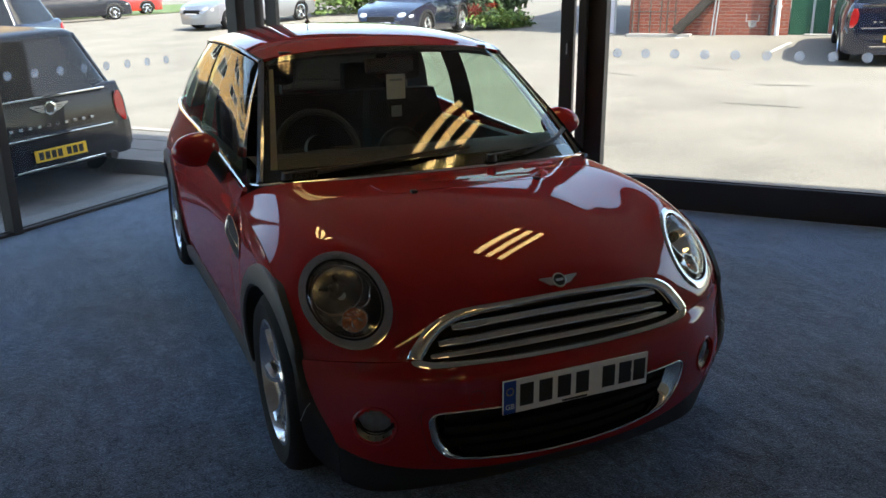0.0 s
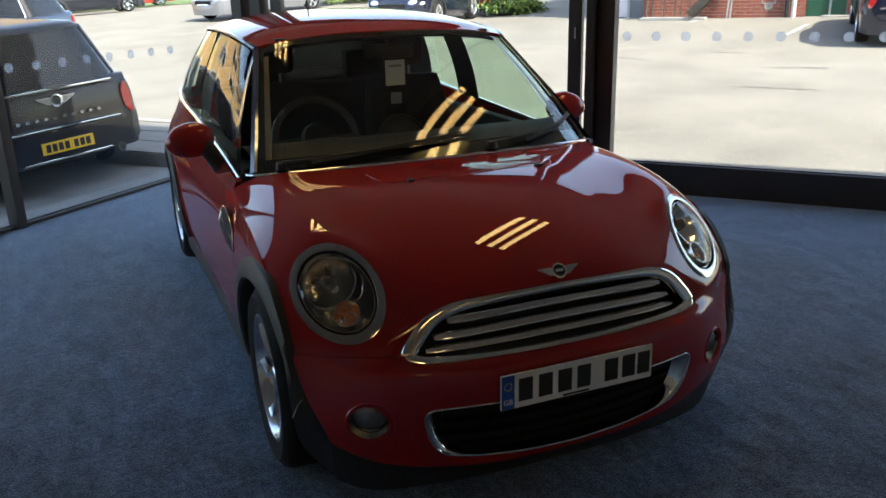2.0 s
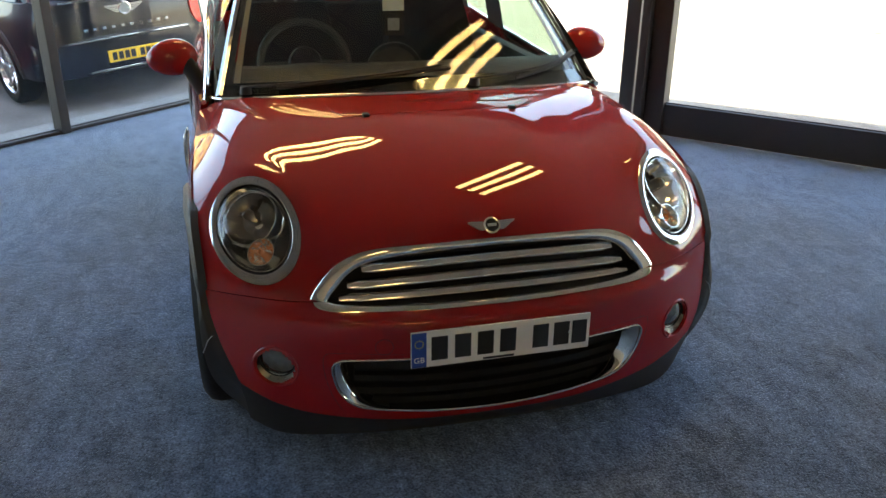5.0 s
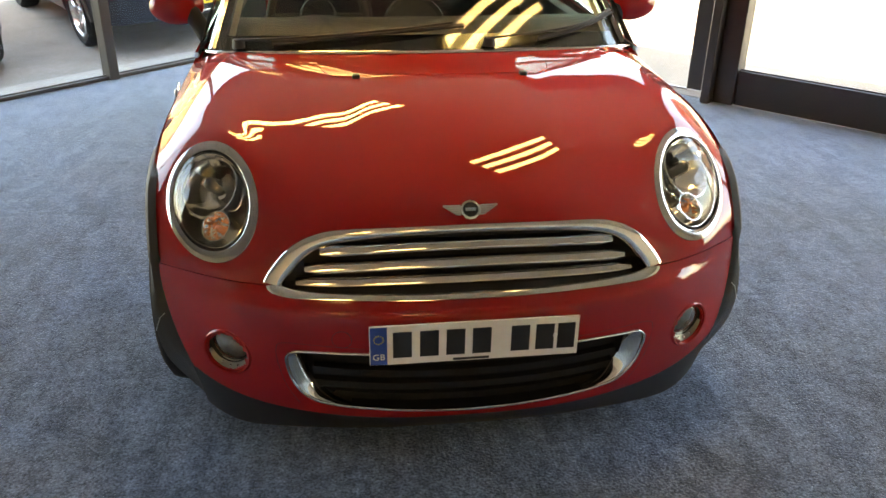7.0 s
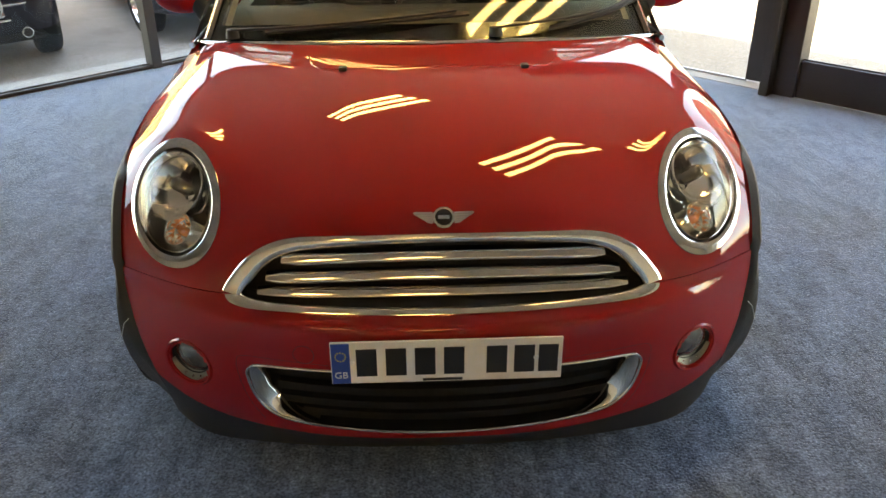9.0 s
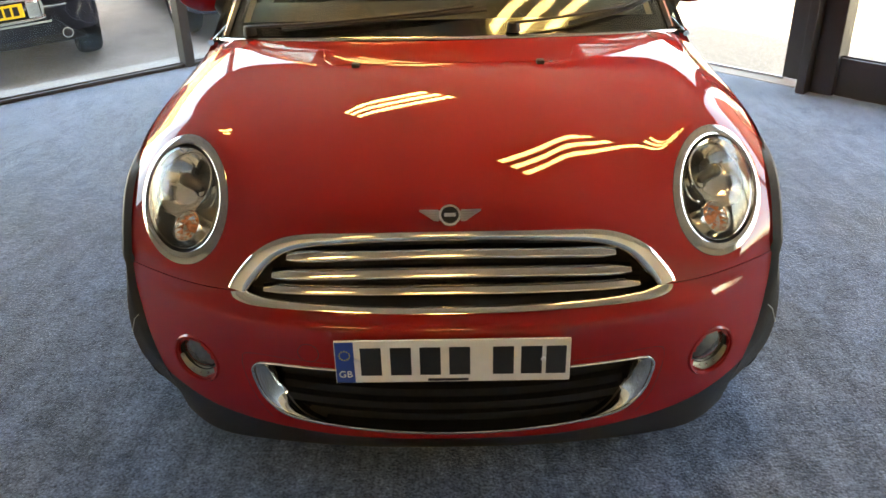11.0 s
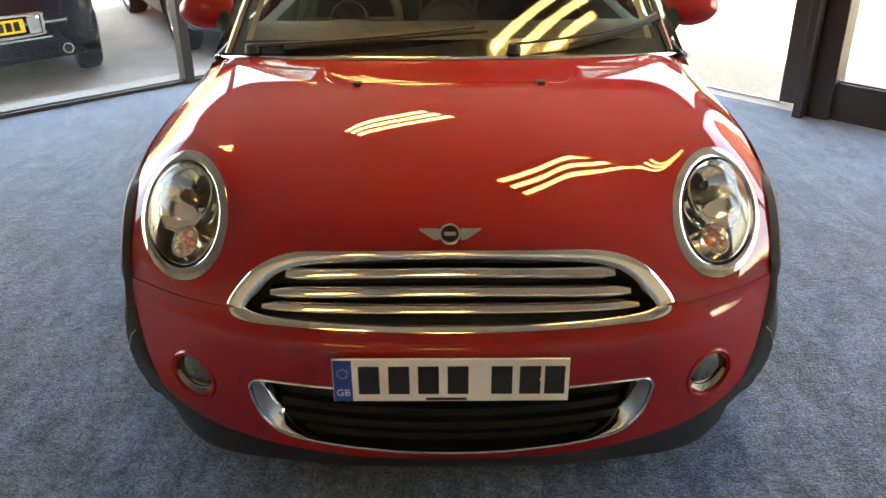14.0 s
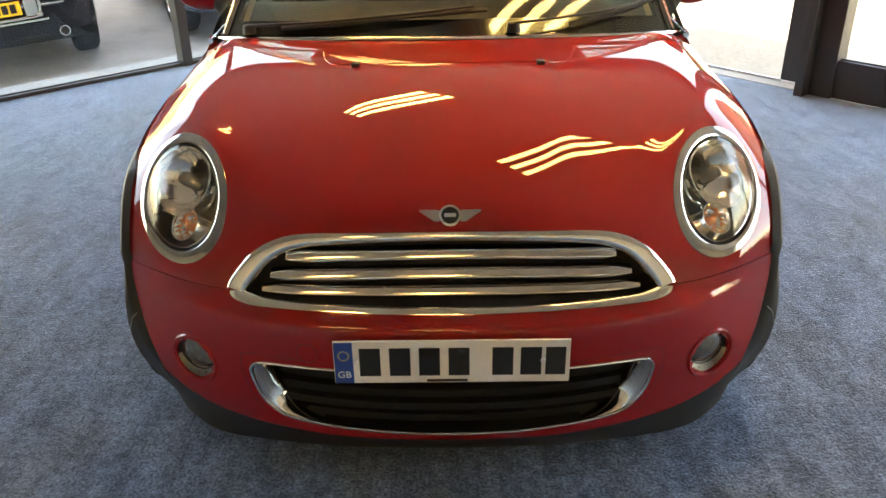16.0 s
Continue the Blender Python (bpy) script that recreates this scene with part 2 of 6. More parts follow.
def carpet_material():
    """Blue-grey cut pile: tufts, brushed streaks and worn, greyer patches."""
    m = bpy.data.materials.new("carpet_pile")
    m.use_nodes = True
    nt, b = m.node_tree, m.node_tree.nodes["Principled BSDF"]
    b.inputs["Roughness"].default_value = 0.95
    b.inputs["Specular IOR Level"].default_value = 0.08
    b.inputs["Sheen Weight"].default_value = 0.85
    b.inputs["Sheen Roughness"].default_value = 0.27
    b.inputs["Sheen Tint"].default_value = (0.70, 0.86, 1.0, 1)
    co = nt.nodes.new("ShaderNodeTexCoord")

    def field(scale, detail, lo, hi, out_lo, out_hi, turn=0.0, stretch=(1, 1, 1)):
        mp = nt.nodes.new("ShaderNodeMapping")
        mp.inputs["Rotation"].default_value = (0, 0, radians(turn))
        mp.inputs["Scale"].default_value = stretch
        n = nt.nodes.new("ShaderNodeTexNoise")
        n.inputs["Scale"].default_value, n.inputs["Detail"].default_value = scale, detail
        r = nt.nodes.new("ShaderNodeMapRange")
        for key, val in (("From Min", lo), ("From Max", hi), ("To Min", out_lo), ("To Max", out_hi)):
            r.inputs[key].default_value = val
        nt.links.new(co.outputs["Object"], mp.inputs["Vector"])
        nt.links.new(mp.outputs["Vector"], n.inputs["Vector"])
        nt.links.new(n.outputs["Fac"], r.inputs["Value"])
        return n, r.outputs["Result"]

    tuft, f1 = field(130, 3, 0.3, 0.7, 0.42, 1.58)
    _, f2 = field(38, 4, 0.3, 0.7, 0.66, 1.34)
    _, f3 = field(5.0, 6, 0.35, 0.68, 0.72, 1.20, 20, (2.6, 1, 1))
    _, wear = field(1.1, 5, 0.42, 0.66, 0.0, 0.8)
    # long curved scuffs, broken up by a second field
    line, _ = field(1.7, 1.5, 0, 1, 0, 1, 35, (1.0, 1.6, 1))
    away = nt.nodes.new("ShaderNodeMath")
    away.operation, away.inputs[1].default_value = "SUBTRACT", 0.5
    size = nt.nodes.new("ShaderNodeMath")
    size.operation = "ABSOLUTE"
    scuff = nt.nodes.new("ShaderNodeMapRange")
    for key, val in (("From Min", 0.0), ("From Max", 0.035), ("To Min", 0.0), ("To Max", 1.0)):
        scuff.inputs[key].default_value = val
    _, gaps = field(2.6, 3, 0.46, 0.62, 0.84, 1.0, 70)
    keep = nt.nodes.new("ShaderNodeMath")
    keep.operation = "MAXIMUM"
    nt.links.new(line.outputs["Fac"], away.inputs[0])
    nt.links.new(away.outputs[0], size.inputs[0])
    nt.links.new(size.outputs[0], scuff.inputs["Value"])
    nt.links.new(scuff.outputs["Result"], keep.inputs[0])
    nt.links.new(gaps, keep.inputs[1])
    tint = nt.nodes.new("ShaderNodeMix")
    tint.data_type = "RGBA"
    tint.inputs["A"].default_value, tint.inputs["B"].default_value = (0.106, 0.150, 0.232, 1), (0.096, 0.121, 0.162, 1)
    nt.links.new(wear, tint.inputs["Factor"])
    last = tint.outputs["Result"]
    for f in (f1, f2, f3, keep.outputs[0]):
        mx = nt.nodes.new("ShaderNodeMix")
        mx.data_type, mx.blend_type = "RGBA", "MULTIPLY"
        mx.inputs["Factor"].default_value = 1.0
        nt.links.new(last, mx.inputs["A"])
        nt.links.new(f, mx.inputs["B"])
        last = mx.outputs["Result"]
    nt.links.new(last, b.inputs["Base Color"])
    bp = nt.nodes.new("ShaderNodeBump")
    bp.inputs["Strength"].default_value, bp.inputs["Distance"].default_value = 0.8, 0.006
    nt.links.new(tuft.outputs["Fac"], bp.inputs["Height"])
    nt.links.new(bp.outputs["Normal"], b.inputs["Normal"])
    return m


def asphalt_material():
    """Sun-bleached, worn tarmac: pale, with gravel speckle and long stains."""
    m = material("bleached_asphalt", (0.205, 0.193, 0.166), 0.95, grain=0.45, scale=52, blotch=0.9, blotch_scale=0.8, second=(0.150, 0.141, 0.122),
                 bump=0.35, bump_scale=70, spec=0.2)
    return m


M_CARPET = carpet_material()
M_ASPHALT = asphalt_material()
# tarmac again, darker: the shade along the building put into its grey
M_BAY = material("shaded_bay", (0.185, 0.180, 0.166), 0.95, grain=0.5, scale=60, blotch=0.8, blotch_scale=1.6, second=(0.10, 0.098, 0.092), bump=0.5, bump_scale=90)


# ---- mesh helpers ----
def part(name, bm, mat, parent=None, label="", smooth=True):
    """Links a bmesh as one mesh object, under a thing or a part."""
    bmesh.ops.recalc_face_normals(bm, faces=bm.faces)
    me = bpy.data.meshes.new(name)
    bm.to_mesh(me)
    bm.free()
    me.materials.append(mat)
    if smooth:
        me.polygons.foreach_set("use_smooth", [True] * len(me.polygons))
        me.set_sharp_from_angle(angle=radians(38))
    ob = new(name, me)
    if parent is not None:
        ob.parent = parent
    if label:
        tagged(ob, label)
    return ob


def thing(name, label, category, group="", kind="", m=None):
    ob = new(name)
    ob.empty_display_size = 0.1
    if m is not None:
        ob.matrix_world = m
    return tagged(ob, label, category, group, kind)


def box(bm, lo, hi, bevel=0.0, m=None):
    lo, hi = Vector(lo), Vector(hi)
    r = bmesh.ops.create_cube(bm, size=1.0, matrix=Matrix.Translation((lo + hi) / 2) @ Matrix.Diagonal((*(hi - lo), 1)))
    vs = r["verts"]
    if bevel:
        es = list({e for v in vs for e in v.link_edges})
        out = bmesh.ops.bevel(bm, geom=es, offset=bevel, segments=2, affect="EDGES", profile=0.6)
        vs = list({v for f in out["faces"] for v in f.verts} | {v for v in vs if v.is_valid})
    if m is not None:
        bmesh.ops.transform(bm, matrix=m, verts=[v for v in vs if v.is_valid])
    return vs


def boxed(name, lo, hi, mat, parent=None, bevel=0.004, label="", m=None):
    bm = bmesh.new()
    box(bm, lo, hi, bevel, m)
    return part(name, bm, mat, parent, label, smooth=False)


def grid(bm, rows, closed=False, keep=None):
    """A sheet of quads through rows of points."""
    vs = [[bm.verts.new(p) for p in r] for r in rows]
    for a, b in zip(vs, vs[1:]):
        n = len(a)
        for i in range(n if closed else n - 1):
            q = (a[i], a[(i + 1) % n], b[(i + 1) % n], b[i])
            if keep is None or keep(sum((v.co for v in q), Vector()) / 4):
                bm.faces.new(q)
    loose = [v for r in vs for v in r if not v.link_faces]
    bmesh.ops.delete(bm, geom=loose, context="VERTS")
    return vs


def ring_sweep(bm, path, profile, closed=True, ups=None):
    """Sweeps a closed 2D profile (a across, b along up) round a path. ups: the outward way at each point."""
    n = len(path)
    rows = []
    for i, p in enumerate(path):
        a, c = path[(i - 1) % n] if closed or i else path[0], path[(i + 1) % n] if closed or i < n - 1 else path[-1]
        t = (Vector(c) - Vector(a)).normalized()
        up = (ups[i] - t * ups[i].dot(t)).normalized()
        side = t.cross(up)
        rows.append([Vector(p) + side * u + up * v for u, v in profile])
    if closed:
        rows.append(rows[0])
    vs = [[bm.verts.new(p) for p in r] for r in (rows[:-1] if closed else rows)]
    if closed:
        vs.append(vs[0])
    k = len(profile)
    for a, b in zip(vs, vs[1:]):
        for j in range(k):
            bm.faces.new((a[j], a[(j + 1) % k], b[(j + 1) % k], b[j]))
    if not closed:
        bm.faces.new(vs[0][::-1])
        bm.faces.new(vs[-1])


def circle(r, n=10, rb=None):
    return [(r * math.cos(2 * math.pi * i / n), (rb or r) * math.sin(2 * math.pi * i / n)) for i in range(n)]


def tube(bm, pts, r, n=10, rb=None):
    pts = [Vector(p) for p in pts]
    ref = Vector((0, 0, 1))
    if abs((pts[-1] - pts[0]).normalized().dot(ref)) > 0.9:
        ref = Vector((0, 1, 0))
    ring_sweep(bm, pts, circle(r, n, rb), closed=False, ups=[ref] * len(pts))


def lathe(bm, prof, n=40, m=None, share=1.0):
    """Turns a profile of (radius, height) round z."""
    rows = [[Vector((r * math.cos(2 * math.pi * i / n), r * math.sin(2 * math.pi * i / n), h)) for i in range(n)] for r, h in prof]
    if m is not None:
        rows = [[m @ p for p in r] for r in rows]
    grid(bm, rows, closed=True)


def smooth_line(keys, x):
    """A smooth value at x through (x, value) keys (Catmull-Rom with true spacing)."""
    if x <= keys[0][0]:
        return keys[0][1]
    if x >= keys[-1][0]:
        return keys[-1][1]
    i = max(k for k in range(len(keys) - 1) if keys[k][0] <= x)
    x0, y0 = keys[i]
    x1, y1 = keys[i + 1]

    def slope(k):
        if 0 < k < len(keys) - 1:
            return (keys[k + 1][1] - keys[k - 1][1]) / (keys[k + 1][0] - keys[k - 1][0])
        a, b = (0, 1) if k == 0 else (len(keys) - 2, len(keys) - 1)
        return (keys[b][1] - keys[a][1]) / (keys[b][0] - keys[a][0])

    h = x1 - x0
    u = (x - x0) / h
    return (2 * u**3 - 3 * u**2 + 1) * y0 + (u**3 - 2 * u**2 + u) * h * slope(i) + (-2 * u**3 + 3 * u**2) * y1 + (u**3 - u**2) * h * slope(i + 1)


def catmull(p0, p1, p2, p3, u):
    return 0.5 * (2 * p1 + (p2 - p0) * u + (2 * p0 - 5 * p1 + 4 * p2 - p3) * u * u + (3 * p1 - p0 - 3 * p2 + p3) * u**3)


def curve_at(pts, s):
    """The point at s (0 to len - 1) of a smooth curve through pts."""
    n = len(pts)
    i = min(int(s), n - 2)
    g = lambda k: pts[k] if 0 <= k < n else (2 * pts[0] - pts[1] if k < 0 else 2 * pts[-1] - pts[-2])
    return catmull(g(i - 1), g(i), g(i + 1), g(i + 2), s - i)


def smooth_path(pts, n, closed=False):
    pts = [Vector(p) for p in pts]
    if not closed:
        return [curve_at(pts, (len(pts) - 1) * i / (n - 1)) for i in range(n)]
    k = len(pts)
    out = []
    for i in range(n):
        s = k * i / n
        j = int(s)
        out.append(catmull(pts[(j - 1) % k], pts[j % k], pts[(j + 1) % k], pts[(j + 2) % k], s - j))
    return out

# ---- the showroom: two glazed walls meet behind the car ----
# Frame of the building: s along the glazed door wall, d along the glazed side wall, both from their common corner.
CORNER = Vector((-0.086, 5.744, 0))
ROOM = Matrix.Translation(CORNER) @ Matrix(((0.676, -0.737, 0, 0), (-0.737, -0.676, 0, 0), (0, 0, 1, 0), (0, 0, 0, 1)))
S_LEN, D_LEN, CEIL_Z = 10.5, 10.0, 2.75


def room_box(name, lo, hi, mat, parent=None, bevel=0.004, label=""):
    bm = bmesh.new()
    box(bm, lo, hi, bevel)
    bmesh.ops.transform(bm, matrix=ROOM, verts=bm.verts)
    return part(name, bm, mat, parent, label, smooth=False)


# floor: the carpet is one fine sheet over a slab
floor = tagged(room_box("floor", (-0.02, 0.0, -0.14), (S_LEN, D_LEN, 0.0), M_CARPET, bevel=0), "worn blue-grey carpet under the red car", "floor", kind="structure")
ceiling = tagged(room_box("ceiling", (-0.15, -0.15, CEIL_Z), (S_LEN, D_LEN, CEIL_Z + 0.12), M_CEIL, bevel=0), "suspended ceiling of pale tiles", "ceiling", kind="structure")
bm = bmesh.new()
for i in range(1, 17):
    box(bm, (i * 0.6, 0.05, CEIL_Z - 0.012), (i * 0.6 + 0.024, D_LEN, CEIL_Z + 0.002))
for i in range(1, 16):
    box(bm, (0.05, i * 0.6, CEIL_Z - 0.011), (S_LEN, i * 0.6 + 0.024, CEIL_Z + 0.003))
bmesh.ops.transform(bm, matrix=ROOM, verts=bm.verts)
tagged(part("ceiling_bars", bm, M_TBAR, smooth=False), "pale metal bars between the ceiling tiles", "ceiling grid", kind="structure")
tagged(room_box("wall_south", (S_LEN, -0.1, -0.14), (S_LEN + 0.2, D_LEN + 0.2, CEIL_Z), M_WALL, bevel=0), "plain painted inner wall of the showroom, unseen and assumed", "wall", kind="structure")
tagged(room_box("wall_west", (-0.1, D_LEN, -0.14), (S_LEN, D_LEN + 0.2, CEIL_Z), M_WALL, bevel=0), "plain painted inner wall of the showroom, unseen and assumed", "wall", kind="structure")
# out of view: added over the ceiling, height tuned to its shadow outside
tagged(room_box("upper_storey", (-0.3, -0.3, CEIL_Z + 0.12), (S_LEN + 0.2, D_LEN + 0.2, 6.8), M_BRICK, bevel=0), "unseen brick upper storey, its height set to shade the ground outside", "wall", kind="structure")


# unseen solid ends, added to keep daylight off the near carpet
tagged(room_box("wall_block_north", (8.92, -0.1, -0.14), (S_LEN, 0.1, CEIL_Z), M_WALL, bevel=0), "plain painted inner wall of the showroom, unseen and assumed", "wall", kind="structure")
tagged(room_box("wall_block_east", (-0.1, 6.97, -0.14), (0.1, D_LEN, CEIL_Z), M_WALL, bevel=0), "plain painted inner wall of the showroom, unseen and assumed", "wall", kind="structure")


def glazed(name, label, along, panes, posts, rail, depth=0.08, off=0.0, top=CEIL_Z, posts_deep=()):
    """A glazed wall: sill rail, head rail, posts and panes. along: 's' or 'd'. Lengths are along the wall; depth goes outwards."""
    w = thing(name, label, "window wall", kind="structure")

    def bx(nm, a0, a1, z0, z1, b0, b1, mat, bev=0.004):
        lo, hi = ((a0, b0, z0), (a1, b1, z1)) if along == "s" else ((b0, a0, z0), (b1, a1, z1))
        return room_box(nm, lo, hi, mat, w, bev)

    for a0, a1 in posts:
        bx("post", a0, a1, 0.0, top, -depth + off, off + 0.02, M_FRAME, 0.006)
    for a0, a1, o0, o1 in posts_deep:
        bx("post", a0, a1, 0.0, top, o0, o1, M_FRAME, 0.006)
    for a0, a1, z0 in panes:
        bx("sill_rail", a0, a1, 0.0, rail, -depth + off, off, M_FRAME)
        bx("head_rail", a0, a1, top - 0.12, top, -depth + off, off, M_FRAME)
        g = bx("pane", a0 + 0.002, a1 - 0.002, rail - 0.01, top - 0.11, off - 0.052, off - 0.044, M_PANE, 0)
        g.visible_shadow = False
        bx("bead", a0, a1, rail, rail + 0.008, off - 0.042, off - 0.028, M_FRAME, 0.003)
    return w


window_1 = glazed("window_1", "dark-framed glazed showroom wall with a low sill", "d",
                  [(-0.06, 2.305, 0), (2.375, 4.6, 0), (4.67, 6.9, 0)],
                  [(2.305, 2.375), (4.6, 4.67), (6.9, 6.97)], 0.024)
window_2 = glazed("window_2", "dark-framed glazed showroom wall with a deep kick rail", "s",
                  [(3.46, 6.1, 0), (6.22, 8.8, 0)],
                  [(6.1, 6.22), (8.8, 8.92)], 0.22, posts_deep=[(3.264, 3.46, -0.10, 0.03), (3.275, 3.33, 0.03, 0.11)])
# the sliding door beside it
door_1 = thing("door_1", "dark-framed glazed sliding door leaf standing closed", "door", kind="structure")
room_box("stile", (3.085, -0.16, 0.02), (3.188, -0.10, CEIL_Z - 0.12), M_FRAME, door_1, 0.005)
room_box("stile", (0.42, -0.16, 0.02), (0.53, -0.10, CEIL_Z - 0.12), M_FRAME, door_1, 0.005)
room_box("bottom_rail", (0.53, -0.140, 0.004), (3.085, -0.120, 0.016), M_STEEL, door_1, 0.002, "slim steel edge under the glass")
room_box("top_rail", (0.53, -0.155, CEIL_Z - 0.24), (3.085, -0.105, CEIL_Z - 0.12), M_FRAME, door_1, 0.004)
g = room_box("pane", (0.532, -0.134, 0.016), (3.083, -0.126, CEIL_Z - 0.24), M_PANE, door_1, 0)
g.visible_shadow = False
room_box("latch", (3.125, -0.099, 1.08), (3.155, -0.090, 1.20), M_FRAME, door_1, 0.003, "dark metal door latch plate")
room_box("latch_slot", (3.134, -0.091, 1.10), (3.146, -0.087, 1.18), M_STEEL, door_1, 0.002, "steel latch slot")
tagged(room_box("threshold", (0.25, -0.17, -0.10), (3.24, 0.0, 0.003), M_KERB, bevel=0.002), "pale stone door threshold flush with the carpet", "threshold", kind="structure")
tagged(room_box("door_head", (0.25, -0.17, CEIL_Z - 0.12), (3.24, 0.0, CEIL_Z), M_FRAME, bevel=0.004), "dark metal door head", "door head", kind="structure")
corner = thing("corner_post", "dark metal corner post between the two glazed walls", "post", kind="structure")
room_box("post", (0.10, -0.17, 0.0), (0.21, 0.03, CEIL_Z), M_FRAME, corner, 0.006)
room_box("post", (0.26, -0.15, 0.0), (0.37, -0.02, CEIL_Z), M_FRAME, corner, 0.006)
room_box("foot_rail", (-0.06, -0.10, 0.0), (0.10, -0.05, 0.05), M_FRAME, corner, 0.004)


# white dots stuck on the panes
def dots(name, label, along, a0, step, n, z, off, r=0.033):
    bm = bmesh.new()
    bmesh.ops.create_circle(bm, cap_ends=True, segments=24, radius=r)
    ext = bmesh.ops.extrude_face_region(bm, geom=bm.faces[:])
    bmesh.ops.translate(bm, verts=[v for v in ext["geom"] if isinstance(v, bmesh.types.BMVert)], vec=(0, 0, 0.001))
    turn = pose(0, 0, 0, 90, 0, 0) if along == "s" else pose(0, 0, 0, 0, 90, 0)
    bmesh.ops.transform(bm, matrix=turn, verts=bm.verts)
    bmesh.ops.recalc_face_normals(bm, faces=bm.faces)
    me = bpy.data.meshes.new("window_dot")
    bm.to_mesh(me)
    bm.free()
    me.materials.append(M_DOT)
    for i in range(n):
        o = new("window_dot", me)
        a = a0 + i * step
        o.matrix_world = ROOM @ pose(*((a, off, z) if along == "s" else (off, a, z)))
        tagged(o, label, "window sticker", "row of dots on the glass")


dots("window_dot", "round frosted dot stuck on the showroom glass", "s", 3.535, 0.2045, 12, 1.120, -0.040)
dots("window_dot", "round frosted dot stuck on the showroom glass", "d", 0.678, 0.2155, 8, 1.050, -0.040)


# recessed louvre luminaires: a tray with warm tubes behind bright cross blades
def luminaire(s0, d0, along="s", length=1.2, width=0.6):
    t = thing("ceiling_light", "recessed ceiling light with warm tubes and a metal louvre, two of four added as fill", "ceiling light", "lights in the ceiling")
    a, b = (length, width) if along == "s" else (width, length)
    room_box("tray", (s0 - a / 2, d0 - b / 2, CEIL_Z - 0.006), (s0 + a / 2, d0 + b / 2, CEIL_Z - 0.001), M_DIMMETAL, t, 0)
    for k in range(3):
        o = (k - 1) * 0.150
        e = length / 2 - 0.09
        lo, hi = ((s0 - e, d0 + o - 0.034), (s0 + e, d0 + o + 0.034)) if along == "s" else ((s0 + o - 0.034, d0 - e), (s0 + o + 0.034, d0 + e))
        room_box("tube", (*lo, CEIL_Z - 0.022), (*hi, CEIL_Z - 0.008), M_TUBE, t, 0.005, "glowing warm fluorescent tube")
    n = 16
    for k in range(n):
        f = -length / 2 + length * (k + 0.5) / n
        lo, hi = ((s0 + f - 0.002, d0 - b / 2), (s0 + f + 0.002, d0 + b / 2)) if along == "s" else ((s0 - a / 2, d0 + f - 0.002), (s0 + a / 2, d0 + f + 0.002))
        room_box("louvre_blade", (*lo, CEIL_Z - 0.045), (*hi, CEIL_Z - 0.023), M_SATIN, t, 0)
    return t


# first two follow the bonnet's reflections; last two are added fill behind the camera
for s0, d0, al in ((2.10, 2.43, "d"), (4.06, 2.43, "d"), (8.2, 7.6, "d"), (6.1, 7.6, "d")):
    luminaire(s0, d0, al)

# ---- the red hatchback: nose at y = 0, facing -y, centre line x = 0 ----
AX_F, AX_R, WHEEL_R, WHEEL_Z = 0.575, 3.01, 0.302, 0.302
# Half width of the body along its length, and how it draws in with height.
HALF = [(0.24, 0.788), (0.40, 0.810), (0.60, 0.830), (0.9, 0.836), (1.2, 0.837), (1.8, 0.845), (2.4, 0.860), (2.95, 0.880), (3.3, 0.855), (3.5, 0.765), (3.62, 0.655), (3.68, 0.54)]
DRAW = [(0.16, 0.945), (0.28, 0.982), (0.45, 1.0), (0.6, 0.998), (0.70, 0.985), (0.78, 0.952), (0.84, 0.915), (0.90, 0.885), (1.0, 0.85)]


def side_x(y, z):
    return smooth_line(HALF, y) * smooth_line(DRAW, z)


# Lengthwise curves of the front, from the scuttle over the bonnet and the nose down to the lip, at five distances from the centre line.
# Rows: 0 scuttle, 1 to 3 bonnet, 4 its leading edge, 5 bonnet and bumper joint, 6 to 8 bumper with its upper shelf, 9 edge of the black lip, 10 lip's foot.
C_MID = [(0, 0.937, 0.882), (0, 0.69, 0.873), (0, 0.42, 0.830), (0, 0.22, 0.756), (0, 0.100, 0.666), (0, 0.070, 0.515), (0, 0.028, 0.474), (0, 0.004, 0.442), (0, 0.010, 0.27), (0, 0.044, 0.122), (0, 0.085, 0.066)]
C_IN = [(0.27, 0.955, 0.880), (0.275, 0.7, 0.868), (0.275, 0.43, 0.823), (0.27, 0.234, 0.744), (0.265, 0.106, 0.660), (0.255, 0.078, 0.510), (0.252, 0.036, 0.474), (0.25, 0.014, 0.442), (0.25, 0.021, 0.27), (0.25, 0.058, 0.120), (0.25, 0.094, 0.064)]
C_OUT = [(0.52, 1.002, 0.875), (0.52, 0.74, 0.857), (0.515, 0.47, 0.798), (0.51, 0.285, 0.730), (0.505, 0.161, 0.600), (0.5, 0.116, 0.505), (0.495, 0.080, 0.478), (0.49, 0.062, 0.442), (0.48, 0.068, 0.275), (0.475, 0.098, 0.146), (0.475, 0.13, 0.062)]
C_LAMP = [(0.668, 1.080, 0.867), (0.678, 0.83, 0.854), (0.668, 0.57, 0.829), (0.626, 0.364, 0.774), (0.643, 0.206, 0.582), (0.643, 0.186, 0.501), (0.648, 0.171, 0.470), (0.647, 0.156, 0.430), (0.637, 0.128, 0.30), (0.622, 0.142, 0.188), (0.615, 0.170, 0.062)]
C_EDGE_YZ = [(1.165, 0.806), (0.955, 0.777), (0.70, 0.753), (0.468, 0.690), (0.322, 0.580), (0.282, 0.501)]
C_EDGE_LOW = [(0.784, 0.268, 0.460), (0.775, 0.250, 0.412), (0.752, 0.212, 0.335), (0.716, 0.180, 0.250), (0.698, 0.224, 0.094)]


